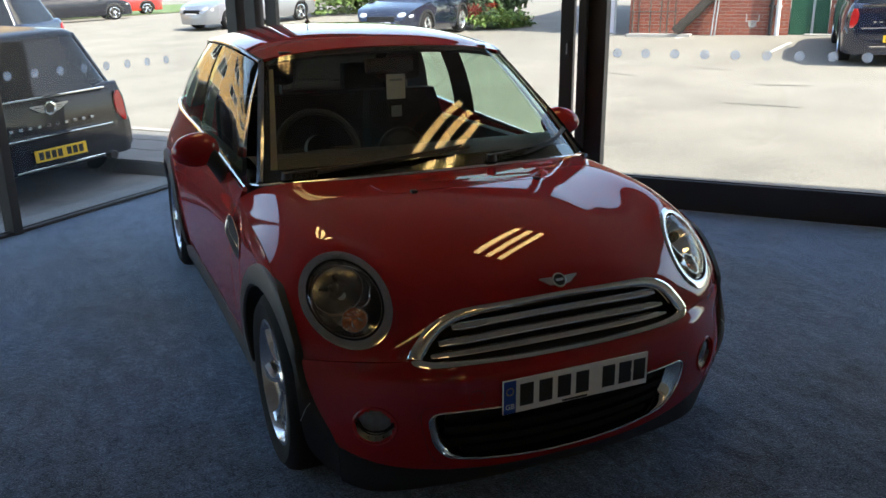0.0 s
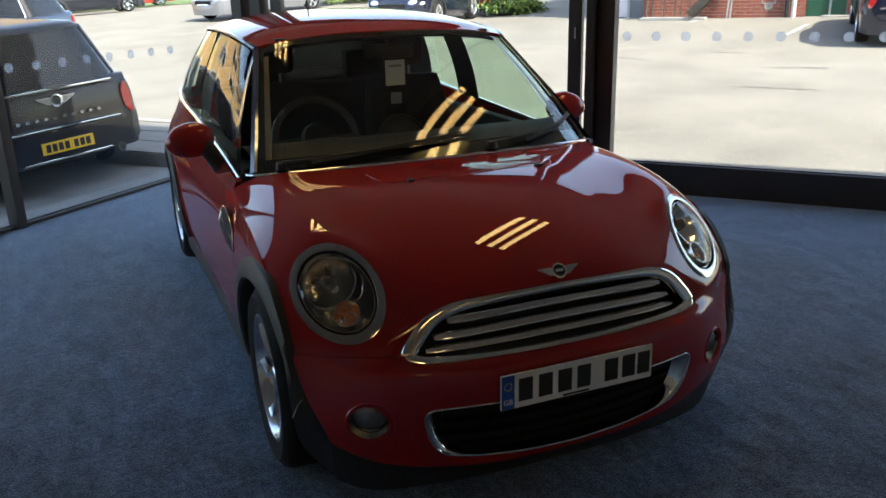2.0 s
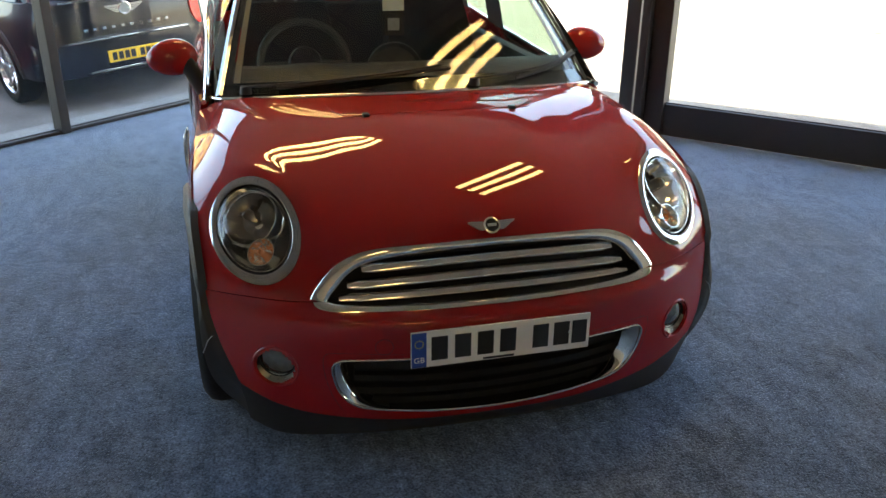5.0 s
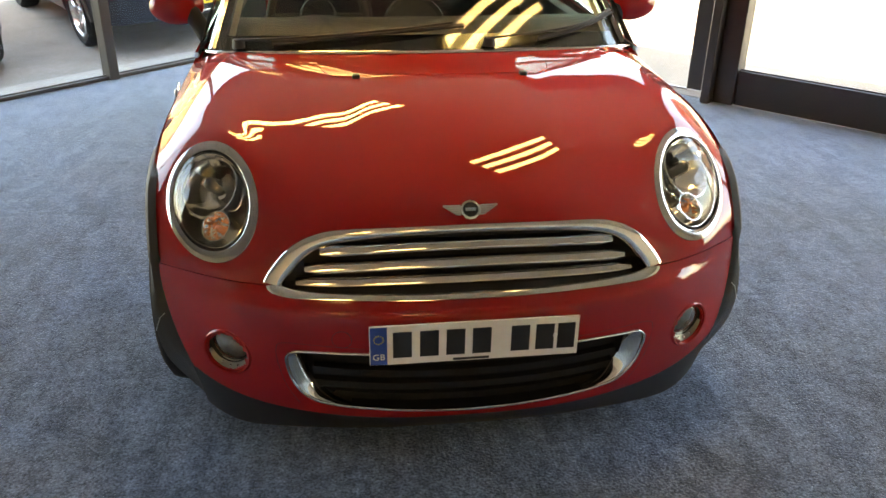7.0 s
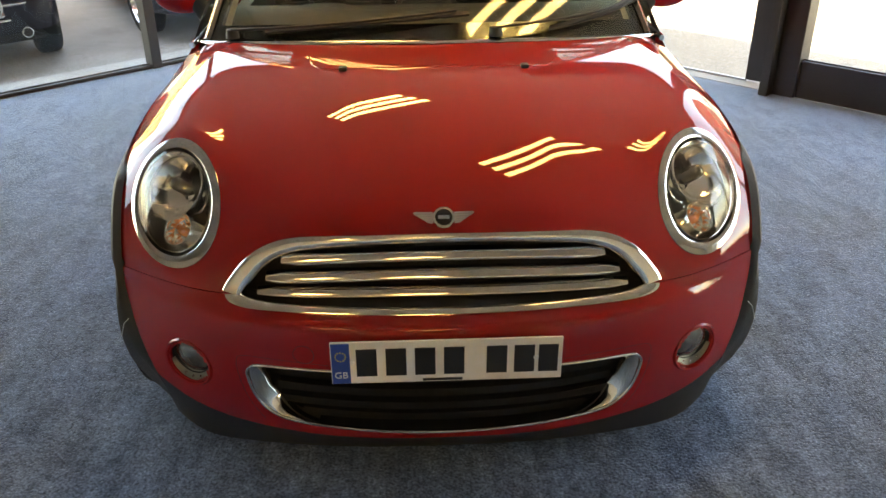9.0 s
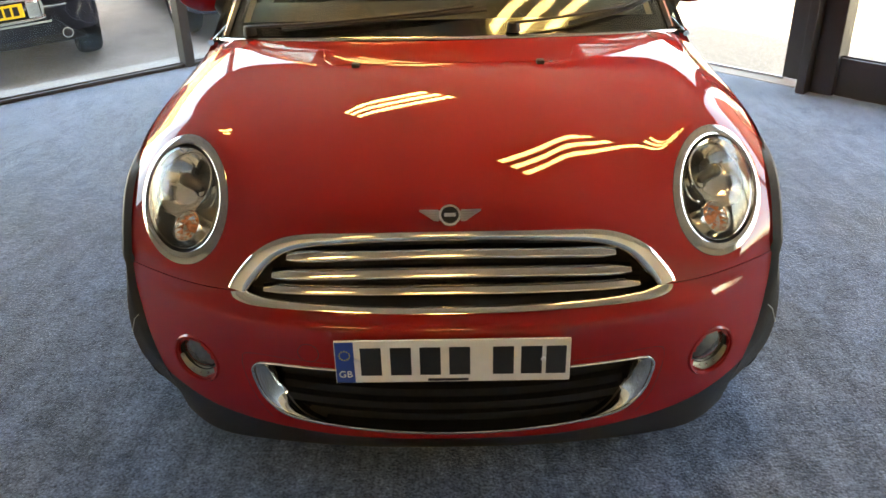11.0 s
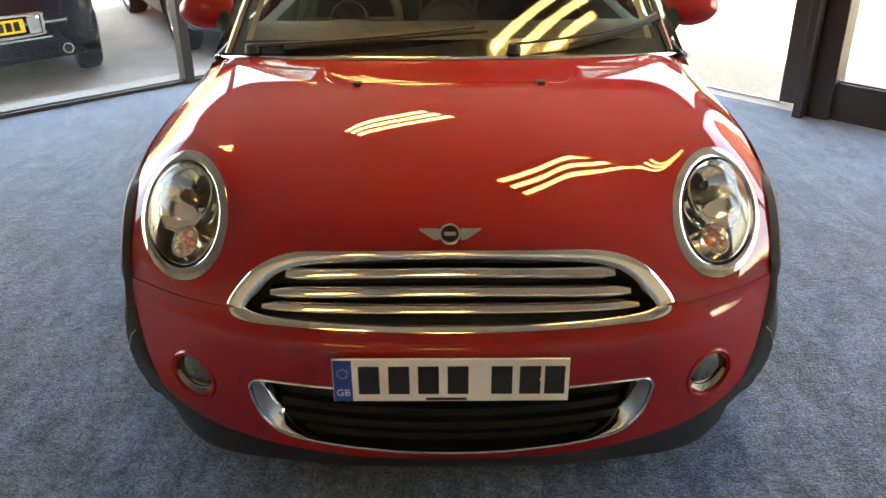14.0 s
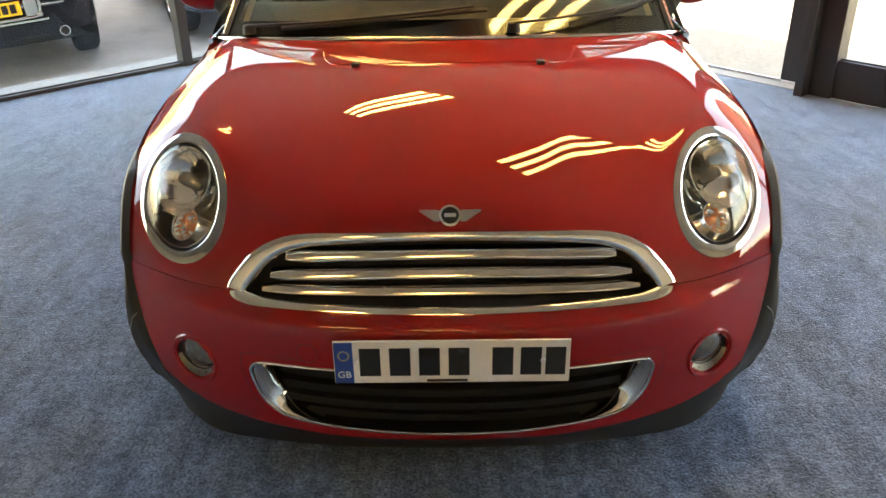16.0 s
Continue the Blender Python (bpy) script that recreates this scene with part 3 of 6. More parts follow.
def column(i):
    """The curve number i, counted from the centre line; mirrored for a negative number."""
    if i < 0:
        return [Vector((-p.x, p.y, p.z)) for p in column(-i)]
    if i < 4:
        return [Vector(p) for p in (C_MID, C_IN, C_OUT, C_LAMP)[i]]
    if i == 4:
        return [Vector((side_x(y, z) - 0.008 * (k == 5), y, z)) for k, (y, z) in enumerate(C_EDGE_YZ)] + [Vector(p) for p in C_EDGE_LOW]
    return [Vector((side_x(y + 0.02, z - 0.09), y + 0.02, z - 0.09)) for y, z in C_EDGE_YZ[:5]] + [p + Vector((0.03, 0.05, -0.01)) for p in column(4)[5:]]


COLUMNS = {i: column(i) for i in range(-5, 6)}


LAMP_C = Vector((0.6410, 0.2968, 0.6686))
LAMP_N = Vector((0.4114, -0.6503, 0.6386)).normalized()
LAMP_LEVEL = Vector((0, 0, 1)).cross(LAMP_N).normalized()
# the long axis of the oval leans outwards
LAMP_U = LAMP_LEVEL * math.cos(-0.7615) + LAMP_N.cross(LAMP_LEVEL) * math.sin(-0.7615)
LAMP_V = LAMP_N.cross(LAMP_U).normalized()
LAMP_A, LAMP_B = 0.1208, 0.1692



def lamp_sag(a, b):
    return 0.007 * (a / 0.15) ** 2 + 0.010 * (b / 0.15) ** 2


def flatten_lamp(p):
    """Draws the skin round a head lamp into the plane of its ring."""
    s = -1 if p.x < 0 else 1
    d = Vector((p.x * s, p.y, p.z)) - LAMP_C
    a, b, h = d.dot(LAMP_U), d.dot(LAMP_V), d.dot(LAMP_N)
    rho = math.hypot(a / LAMP_A, b / LAMP_B)
    if rho > 1.5 or abs(h) > 0.2:
        return p
    w = max(0.0, min(1.0, (1.5 - rho) / 0.44))
    w = w * w * (3 - 2 * w)
    move = LAMP_N * ((-lamp_sag(a, b) - h) * w)
    return p + Vector((move.x * s, move.y, move.z))


SUB = 16


def spread(rows, n):
    """Smooth curves along the first axis of an array, n steps a span."""
    g = np.concatenate([[2 * rows[0] - rows[1]], rows, [2 * rows[-1] - rows[-2]]])
    out = []
    for i in range(len(rows) - 1):
        p0, p1, p2, p3 = g[i : i + 4]
        for u in np.arange(n) / n:
            out.append(0.5 * (2 * p1 + (p2 - p0) * u + (2 * p0 - 5 * p1 + 4 * p2 - p3) * u * u + (3 * p1 - p0 - 3 * p2 + p3) * u**3))
    return np.array(out + [rows[-1]])


def even_out(table, axis, width, clamp=True):
    """Rounds off a table of points along one axis."""
    k = np.exp(-0.5 * (np.arange(-int(2.5 * width), int(2.5 * width) + 1) / width) ** 2)
    k /= k.sum()
    h = len(k) // 2
    t = np.moveaxis(table, axis, 0)
    pad = np.concatenate([2 * t[0] - t[h:0:-1], t, 2 * t[-1] - t[-2 : -h - 2 : -1]])
    return np.moveaxis(sum(k[j] * pad[j : j + len(t)] for j in range(len(k))), 0, axis)


TABLE = spread(np.array([[tuple(p) for p in COLUMNS[i]] for i in range(-5, 6)]), SUB)[SUB:-SUB]
TABLE = np.swapaxes(spread(np.swapaxes(TABLE, 0, 1), SUB), 0, 1)
TABLE = even_out(even_out(TABLE, 0, SUB * 0.32), 1, SUB * 0.32)
# raised middle of the bonnet, with a soft crease along either side
for j in range(TABLE.shape[1]):
    t = j / SUB
    fade = max(0.0, min(1.0, (t - 0.35) / 0.5, (3.9 - t) / 1.0))
    u = np.clip((0.310 - np.abs(TABLE[:, j, 0])) / 0.060, 0, 1)
    TABLE[:, j, 2] += (0.0045 * u * u * (3 - 2 * u) - 0.001) * fade
TABLE = np.array([[tuple(flatten_lamp(Vector(p))) for p in r] for r in TABLE])
TABLE = even_out(even_out(TABLE, 0, SUB * 0.11), 1, SUB * 0.11)


def front(t, v):
    """A point of the front's skin. t: 0 scuttle to 10 lip; v: -4 to 4 across."""
    a, b = (v + 4) * SUB, t * SUB
    i, j = min(int(a), 8 * SUB - 1), min(int(b), 10 * SUB - 1)
    a, b = a - i, b - j
    q = TABLE[i, j] * (1 - a) * (1 - b) + TABLE[i + 1, j] * a * (1 - b) + TABLE[i, j + 1] * (1 - a) * b + TABLE[i + 1, j + 1] * a * b
    return Vector(q)


def skin_rows(t0, t1, nt, nv=112):
    return [[front(t0 + (t1 - t0) * a / nt, -4 + 8 * b / nv) for b in range(nv + 1)] for a in range(nt + 1)]


from mathutils.bvhtree import BVHTree
bm = bmesh.new()
grid(bm, skin_rows(0, 10, 160, 128))
bm.normal_update()
SKIN = BVHTree.FromBMesh(bm)
bm.free()


def on_nose(x, z):
    """The skin's point and outward way straight ahead of (x, z)."""
    p, n, _, _ = SKIN.ray_cast(Vector((x, -0.5, z)), Vector((0, 1, 0)))
    if p is None:
        p, n, _, _ = SKIN.find_nearest(Vector((x, 0.2, z)))
    return p, (n if n.y < 0 else -n)


# head lamps: an oval on the slanting corner of the bonnet


def lamp_frame(side):
    f = lambda v: Vector((v.x * side, v.y, v.z))
    return f(LAMP_C), f(LAMP_U), f(LAMP_V), f(LAMP_N)


def in_lamp(p, grow=1.0):
    d = Vector((abs(p.x), p.y, p.z)) - LAMP_C
    return (d.dot(LAMP_U) / (LAMP_A * grow)) ** 2 + (d.dot(LAMP_V) / (LAMP_B * grow)) ** 2 < 1 and abs(d.dot(LAMP_N)) < 0.1


# outline of the grille opening, seen from the front (x, z), right half from the top centre round to the bottom centre
GRILLE = [(0, 0.648), (0.155, 0.645), (0.285, 0.637), (0.36, 0.623), (0.418, 0.594), (0.458, 0.552), (0.486, 0.516), (0.486, 0.504), (0.465, 0.497), (0.42, 0.492), (0.30, 0.489), (0.15, 0.487), (0, 0.487)]
LOWER = [(0, 0.350), (0.22, 0.352), (0.40, 0.354), (0.446, 0.351), (0.463, 0.336), (0.465, 0.314), (0.450, 0.25), (0.413, 0.200), (0.36, 0.180), (0.24, 0.165), (0.12, 0.156), (0, 0.152)]


def outline(half, n, shrink=0.0):
    pts = smooth_path([(x, 0, z) for x, z in half], n)
    if shrink:
        out = []
        for i, p in enumerate(pts):
            t = (pts[min(i + 1, n - 1)] - pts[max(i - 1, 0)]).normalized()
            out.append(p + Vector((t.z, 0, -t.x)) * shrink)
        pts = out
        pts[0].x = pts[-1].x = 0.0
    return [(p.x, p.z) for p in pts] + [(-p.x, p.z) for p in pts[-2:0:-1]]


def inside(poly, x, z):
    odd = False
    for (x0, z0), (x1, z1) in zip(poly, poly[1:] + poly[:1]):
        if (z0 > z) != (z1 > z) and x < x0 + (z - z0) / (z1 - z0) * (x1 - x0):
            odd = not odd
    return odd


POLY_G, POLY_L = outline(GRILLE, 40), outline(LOWER, 40)
FOG = (0.617, 0.317)


def in_arch(y, z, r=0.362):
    return (y - AX_F) ** 2 + (z - WHEEL_Z) ** 2 < r * r or (y - AX_R) ** 2 + (z - WHEEL_Z) ** 2 < r * r


car = thing("hatchback_car", "glossy dark red three-door hatchback with chrome grille parked on the carpet", "car")

bm = bmesh.new()
grid(bm, skin_rows(0, 5, 80, 128), keep=lambda p: not in_lamp(p, 0.95) and not (p.y < 0.3 and inside(POLY_G, p.x, p.z)))
bonnet = part("bonnet", bm, M_RED, car, "glossy dark red clamshell bonnet")
bm = bmesh.new()
rows = skin_rows(5.04, 9, 84, 176)
grid(bm, rows, keep=lambda p: not (inside(POLY_G, p.x, p.z) or inside(POLY_L, p.x, p.z) or (abs(p.x) - FOG[0]) ** 2 + (p.z - FOG[1]) ** 2 < 0.050**2))
rows = [rows[0], [p + Vector((0, 0.02, -0.002)) for p in rows[0]]]
grid(bm, rows, keep=lambda p: not inside(POLY_G, p.x, p.z) and abs(p.x) > 0.44)
bumper = part("front_bumper", bm, M_RED, car, "glossy dark red front bumper")
bm = bmesh.new()
rows = [[p + Vector((0, 0.003, 0)) for p in r] for r in skin_rows(9, 10, 12, 128)]
rows.append([p + Vector((-0.1 * p.x, 0.10, 0.01)) for p in rows[-1]])
grid(bm, rows)
part("bumper_lip", bm, M_BLACK, car, "matt black plastic bumper lip")

# thin dark joint between bonnet and bumper
for side in (-1, 1):
    bm = bmesh.new()
    grid(bm, [[p + Vector((0, 0.012, 0)) for p in r] for r in skin_rows(4.9, 5.1, 4, 120)], keep=lambda p: p.x * side > 0.42 and not inside(POLY_G, p.x, p.z))
    part("joint_seal", bm, M_DEEP, car)


# sides: wing, door and rear quarter follow the half width; split into panels at the shut lines
BELT = [(1.165, 0.846), (1.6, 0.866), (2.2, 0.895), (2.8, 0.922), (3.25, 0.945), (3.5, 0.95), (3.68, 0.94)]
TOPEDGE = [(y, z) for y, z in reversed(C_EDGE_YZ[:6])]


def side_top(y):
    if y < 1.165:
        return smooth_line(TOPEDGE, y)
    return smooth_line(BELT, y) - 0.012


def side_panel(name, y0, y1, side, ny=60, nz=44, z0=0.215, label=""):
    bm = bmesh.new()
    rows = []
    for a in range(ny + 1):
        y = y0 + (y1 - y0) * a / ny
        zt = side_top(y)
        rows.append([Vector((side * side_x(y, z0 + (zt - z0) * b / nz), y, z0 + (zt - z0) * b / nz)) for b in range(nz + 1)])
    grid(bm, rows, keep=lambda p: not in_arch(p.y, p.z))
    # folded edges
    for r in (rows[0], rows[-1]):
        grid(bm, [r, [p + Vector((-side * 0.02, 0, 0)) for p in r]], keep=lambda p: not in_arch(p.y, p.z))
    return part(name, bm, M_RED, car, label)


for side in (-1, 1):
    side_panel("front_wing", 0.275, 0.985, side)
    side_panel("wing_panel", 0.990, 1.170, side, 20)
    side_panel("door_panel", 1.175, 2.38, side, 50, label="glossy dark red car door")
    side_panel("rear_quarter", 2.385, 3.55, side, 70)
    # black sill
    bm = bmesh.new()
    ys = [0.885 + (2.70 - 0.885) * i / 20 for i in range(21)]
    ring_sweep(bm, [Vector((side * (side_x(y, 0.21) + 0.002), y, 0.19)) for y in ys], [(-0.045, -0.04), (0.005, -0.05), (0.012, -0.0), (0.002, 0.03), (-0.045, 0.03)] if side > 0 else [(-0.005, -0.05), (0.045, -0.04), (0.045, 0.03), (-0.002, 0.03), (-0.012, 0.0)], False, [Vector((0, 0, 1))] * 21)
    part("sill", bm, M_BLACK, car, "matt black plastic sill")
    # black arch trims
    low = [COLUMNS[4][k] for k in (5, 7, 8, 9)]
    for ax, a0, a1 in ((AX_F, -34, 191), (AX_R, -11, 188)):
        bm = bmesh.new()
        n = 60
        rows = []
        for i in range(n + 1):
            deg = a0 + (a1 - a0) * i / n
            c, s = math.cos(radians(deg)), math.sin(radians(deg))
            if ax == AX_F and deg < 35:
                # in front of the wheel the trim runs down into the bumper's lip
                f = (35 - deg) / (35 - a0)
                w = max(0.0, (f - 0.7) / 0.3) ** 1.5
                red = curve_at(low, 3 * f)
                inn = Vector((smooth_line([(0, 0.806), (0.45, 0.803), (0.75, 0.778), (1, 0.724)], f), ax - 0.330 * c, WHEEL_Z + 0.330 * s)).lerp(Vector((0.696, 0.234, 0.100)), w)
                away = Vector((0.95, -0.3, 0)) * (1 - 0.9 * w)
                row = [inn + Vector((-0.10, 0.03, 0.0)), inn, inn + away * 0.007, inn.lerp(red, 0.70) + away * 0.015, inn.lerp(red, 0.93) + away * 0.009, red - away * 0.008]
                rows.append([Vector((side * q.x, q.y, q.z)) for q in row])
                continue
            wide = 0.405 if ax == AX_R else 0.374 + 0.031 * max(0.0, min(1.0, (deg - 35) / 35))
            row = []
            for r, out in ((0.328, -0.10), (0.330, 0.009), (0.338, 0.017), (wide - 0.013, 0.016), (wide - 0.003, 0.009), (wide, -0.012)):
                y, z = ax - r * c, WHEEL_Z + r * s
                row.append(Vector((side * (side_x(y, min(z, 0.70)) + out - max(0, z - 0.66) * 0.10), y, z)))
            rows.append(row)
        grid(bm, rows)
        trim = part("wheel_arch_trim", bm, M_BLACK, car, "matt black plastic wheel arch trim")
        if ax == AX_F:
            bm = bmesh.new()
            tube(bm, [p + Vector((side * 0.001, -0.001, 0)) for p in rows[10][1:5]], 0.0013, 6)
            part("trim_joint", bm, M_STEEL, trim)
        bm = bmesh.new()
        rows = [[Vector((side * x, ax - 0.340 * math.cos(radians(-8 + 205 * i / 30)), WHEEL_Z + 0.340 * math.sin(radians(-8 + 205 * i / 30)))) for x in (0.71, 0.55, 0.52)] for i in range(31)]
        grid(bm, rows)
        part("wheel_well", bm, M_DEEP, car)
    # side vent in the wing: a chrome frame round a dark hollow, with an oval bright lamp at its rear end
    y0, z0 = 1.070, 0.690

    def on_wing(y, z, out=0.0, side=side):
        return Vector((side * (side_x(y, z) + out + max(0.0, min(0.022, (y - 0.975) * 0.125))), y, z))

    vent = smooth_path([(0, y0 - 0.066, z0 - 0.047), (0, y0 - 0.050, z0 - 0.050), (0, y0 + 0.040, z0 - 0.012), (0, y0 + 0.062, z0 + 0.012), (0, y0 + 0.058, z0 + 0.042), (0, y0 + 0.020, z0 + 0.040), (0, y0 - 0.052, z0 + 0.010), (0, y0 - 0.066, z0 - 0.012)], 48, True)
    vent = [Vector((0, y0 + (p.y - y0) * 1.35, z0 + (p.z - z0) * 1.35)) for p in vent]
    ring = [on_wing(p.y, p.z, 0.002) for p in vent]
    bm = bmesh.new()
    ring_sweep(bm, ring, circle(0.0028, 8), True, [Vector((side, 0, 0))] * len(ring))
    scuttle = part("wing_vent", bm, M_CHROME, car, "chrome-edged black wing vent")
    bm = bmesh.new()
    mid = on_wing(y0, z0, 0.007)
    grid(bm, [[mid.lerp(on_wing(p.y, p.z, 0.004), f) for p in vent] for f in (1.0, 0.6, 0.05)], closed=True)
    part("vent_insert", bm, M_DEEP, scuttle)
    bm = bmesh.new()
    tube(bm, [on_wing(y0 - 0.082, z0 - 0.026, 0.004), on_wing(y0 + 0.0, z0 + 0.002, 0.008), on_wing(y0 + 0.040, z0 + 0.018, 0.004)], 0.0022, 8)
    part("vent_bar", bm, M_CHROME, scuttle)
    bm = bmesh.new()
    lathe(bm, [(0.0, 0.010), (0.010, 0.008), (0.015, 0.003), (0.016, -0.002)], 20, Matrix.Translation(on_wing(y0 + 0.058, z0 + 0.026, 0.002)) @ pose(0, 0, 0, 0, 90 * side, 0) @ Matrix.Diagonal((1.2, 0.9, 1, 1)))
    part("side_repeater", bm, M_HEADLAMP, scuttle, "clear side repeater lamp")

# tail: a rounded closing surface behind the rear quarters
bm = bmesh.new()
rows = []
for b in range(23):
    z = 0.215 + (0.93 - 0.215) * b / 22
    x0 = side_x(3.55, z)
    rows.append([Vector((x0 * math.sin(a), 3.55 + 0.15 * math.cos(a), z)) for a in [radians(-90 + 180 * i / 40) for i in range(41)]])
grid(bm, rows)
part("tail_panel", bm, M_RED, car)
boxed("underbody", (-0.62, 0.20, 0.16), (0.62, 3.5, 0.24), M_DEEP, car, 0.02)

# ---- glasshouse ----
WS_BASE = [(0, 0.957, 0.889), (0.30, 0.982, 0.886), (0.55, 1.040, 0.876), (0.70, 1.125, 0.862)]
WS_TOP = [(0, 1.555, 1.328), (0.25, 1.565, 1.322), (0.45, 1.60, 1.304), (0.556, 1.645, 1.279)]


def mirrored(half):
    return [Vector((-x, y, z)) for x, y, z in half[:0:-1]] + [Vector(p) for p in half]


def windscreen_rows(n, u0=0.0, u1=1.0, v0=0.0, v1=1.0, nv=40, lift=0.0):
    lo, hi = mirrored(WS_BASE), mirrored(WS_TOP)
    rows = []
    for a in range(n + 1):
        u = u0 + (u1 - u0) * a / n
        row = []
        for b in range(nv + 1):
            s = 6 * (v0 + (v1 - v0) * b / nv)
            p = curve_at(lo, s).lerp(curve_at(hi, s), u)
            bulge = math.sin(math.pi * u) * 0.018
            row.append(p + Vector((0, -0.6, 0.8)) * (bulge + lift))
        rows.append(row)
    return rows


bm = bmesh.new()
grid(bm, windscreen_rows(20, 0.0, 1.0, 0.0, 1.0, 60))
screen = part("windscreen", bm, M_CARGLASS, car, "clear curved windscreen")
screen.visible_shadow = False
# black printed border of the glass
bm = bmesh.new()
grid(bm, windscreen_rows(3, 0.0, 0.085, 0.0, 1.0, 60, -0.003))
grid(bm, windscreen_rows(3, 0.955, 1.0, 0.0, 1.0, 60, -0.003))
grid(bm, windscreen_rows(20, 0.0, 1.0, 0.0, 0.032, 4, -0.003))
grid(bm, windscreen_rows(20, 0.0, 1.0, 0.968, 1.0, 4, -0.003))
part("glass_border", bm, M_GLOSSBLACK, screen, "black printed glass border")
# pale lining of the pillars behind the glass
for a, b in ((0.034, 0.064), (0.936, 0.966)):
    bm = bmesh.new()
    grid(bm, windscreen_rows(16, 0.10, 0.93, a, b, 4, -0.022))
    part("pillar_lining", bm, M_CREAM, screen, "pale cloth pillar lining")
# chrome strip under the windscreen and along the belt
bm = bmesh.new()
low = mirrored([(0, 0.940, 0.886), (0.30, 0.964, 0.883), (0.55, 1.018, 0.873), (0.69, 1.095, 0.861), (0.742, 1.165, 0.853)])
strip = smooth_path(low, 60)
ring_sweep(bm, strip, circle(0.009, 8, 0.005), False, [Vector((0, -0.3, 1))] * 60)
part("scuttle_strip", bm, M_CHROME, car, "chrome strip below the windscreen")

# roof: a shallow shell from the windscreen to the tailgate
ROOF_MID = [(1.555, 1.330), (1.70, 1.368), (1.95, 1.395), (2.35, 1.405), (2.80, 1.392), (3.20, 1.352)]
ROOF_EDGE = [(0.566, 1.640, 1.283), (0.585, 1.78, 1.305), (0.600, 2.05, 1.325), (0.605, 2.42, 1.332), (0.595, 2.82, 1.322), (0.560, 3.16, 1.292)]


def roof_point(t, w):
    """t: 0 front to 5 back; w: -1 to 1 across."""
    m = curve_at([Vector((0, y, z)) for y, z in ROOF_MID], t)
    e = curve_at([Vector(p) for p in ROOF_EDGE], t)
    a = abs(w)
    x = e.x * a
    y = m.y + (e.y - m.y) * a**2.2
    z = e.z + (m.z - e.z) * (1 - a**2.6)
    return Vector((x if w >= 0 else -x, y, z))


bm = bmesh.new()
rows = [[roof_point(5 * a / 50, -1 + 2 * b / 60) for b in range(61)] for a in range(51)]
grid(bm, rows)
front_edge = [p + Vector((0, 0.0, -0.012)) for p in rows[0]]
grid(bm, [rows[0], front_edge])
part("roof", bm, M_RED, car, "glossy dark red roof panel")
bm = bmesh.new()
grid(bm, [[roof_point(5 * a / 30, -0.97 + 1.94 * b / 40) + Vector((0, 0.01, -0.035)) for b in range(41)] for a in range(31)])
part("headlining", bm, M_TRIM, car)
for side in (-1, 1):
    # black drip rail along the roof edge
    bm = bmesh.new()
    edge = [roof_point(5 * a / 40, side) + Vector((side * 0.004, 0, -0.008)) for a in range(41)]
    ring_sweep(bm, edge, circle(0.013, 8, 0.009), False, [Vector((0, 0, 1))] * 41)
    part("roof_rail", bm, M_GLOSSBLACK, car, "black roof edge strip")
    # side glass between belt and roof edge
    top_line = lambda y: curve_at([Vector(p) for p in ROOF_EDGE], max(0.0, min(5.0, roof_t(y))))

    def roof_t(y):
        lo_t, hi_t = 0.0, 5.0
        pts = [Vector(p) for p in ROOF_EDGE]
        for _ in range(30):
            mid = (lo_t + hi_t) / 2
            if curve_at(pts, mid).y < y:
                lo_t = mid
            else:
                hi_t = mid
        return lo_t

    def glass_point(y_low, y_high, u, side=side):
        zb = smooth_line(BELT, y_low)
        lo = Vector((smooth_line(HALF, y_low) * smooth_line(DRAW, zb) - 0.004, y_low, zb))
        hi = top_line(y_high) + Vector((0.006, 0, -0.016))
        p = lo.lerp(hi, u) + Vector((0.022 * math.sin(math.pi * u), 0, 0))
        return Vector((side * p.x, p.y, p.z))

    def glass_panel(name, l0, l1, h0, h1, mat, inset=0.0, n=24):
        bm = bmesh.new()
        rows = []
        for a in range(n + 1):
            f = a / n
            rows.append([glass_point(l0 + (l1 - l0) * f, h0 + (h1 - h0) * f, 0.02 + 0.96 * b / 14) - Vector((side * inset, 0, 0)) for b in range(15)])
        grid(bm, rows)
        return part(name, bm, mat, car)

    for nm, l0, l1, h0, h1 in (("door_window", 1.245, 2.36, 1.660, 2.33), ("quarter_window", 2.40, 3.22, 2.37, 2.98)):
        gl = glass_panel(nm, l0, l1, h0, h1, M_SIDEGLASS)
        gl.visible_shadow = False
    glass_panel("a_pillar", 1.135, 1.238, 1.60, 1.655, M_GLOSSBLACK, 0.0, 6)
    glass_panel("b_pillar", 2.34, 2.42, 2.31, 2.39, M_GLOSSBLACK, 0.012, 4)
    glass_panel("b_pillar_trim", 2.22, 2.50, 2.20, 2.47, M_TRIM, 0.03, 4)
    glass_panel("c_pillar_trim", 2.93, 3.42, 2.74, 3.16, M_TRIM, 0.03, 6)
    glass_panel("c_pillar", 3.225, 3.42, 2.985, 3.16, M_GLOSSBLACK, 0.0, 6)
    # chrome belt strip
    bm = bmesh.new()
    ys = [1.15 + (3.5 - 1.15) * i / 50 for i in range(51)]
    ring_sweep(bm, [Vector((side * (side_x(y, smooth_line(BELT, y)) + 0.002), y, smooth_line(BELT, y) - 0.006)) for y in ys], circle(0.010, 8, 0.010), False, [Vector((side * 0.5, 0, 1))] * 51)
    part("belt_strip", bm, M_CHROME, car, "chrome belt line strip")
    # front edge of the black pillar, in grey metal for its bright sky reflection
    bm = bmesh.new()
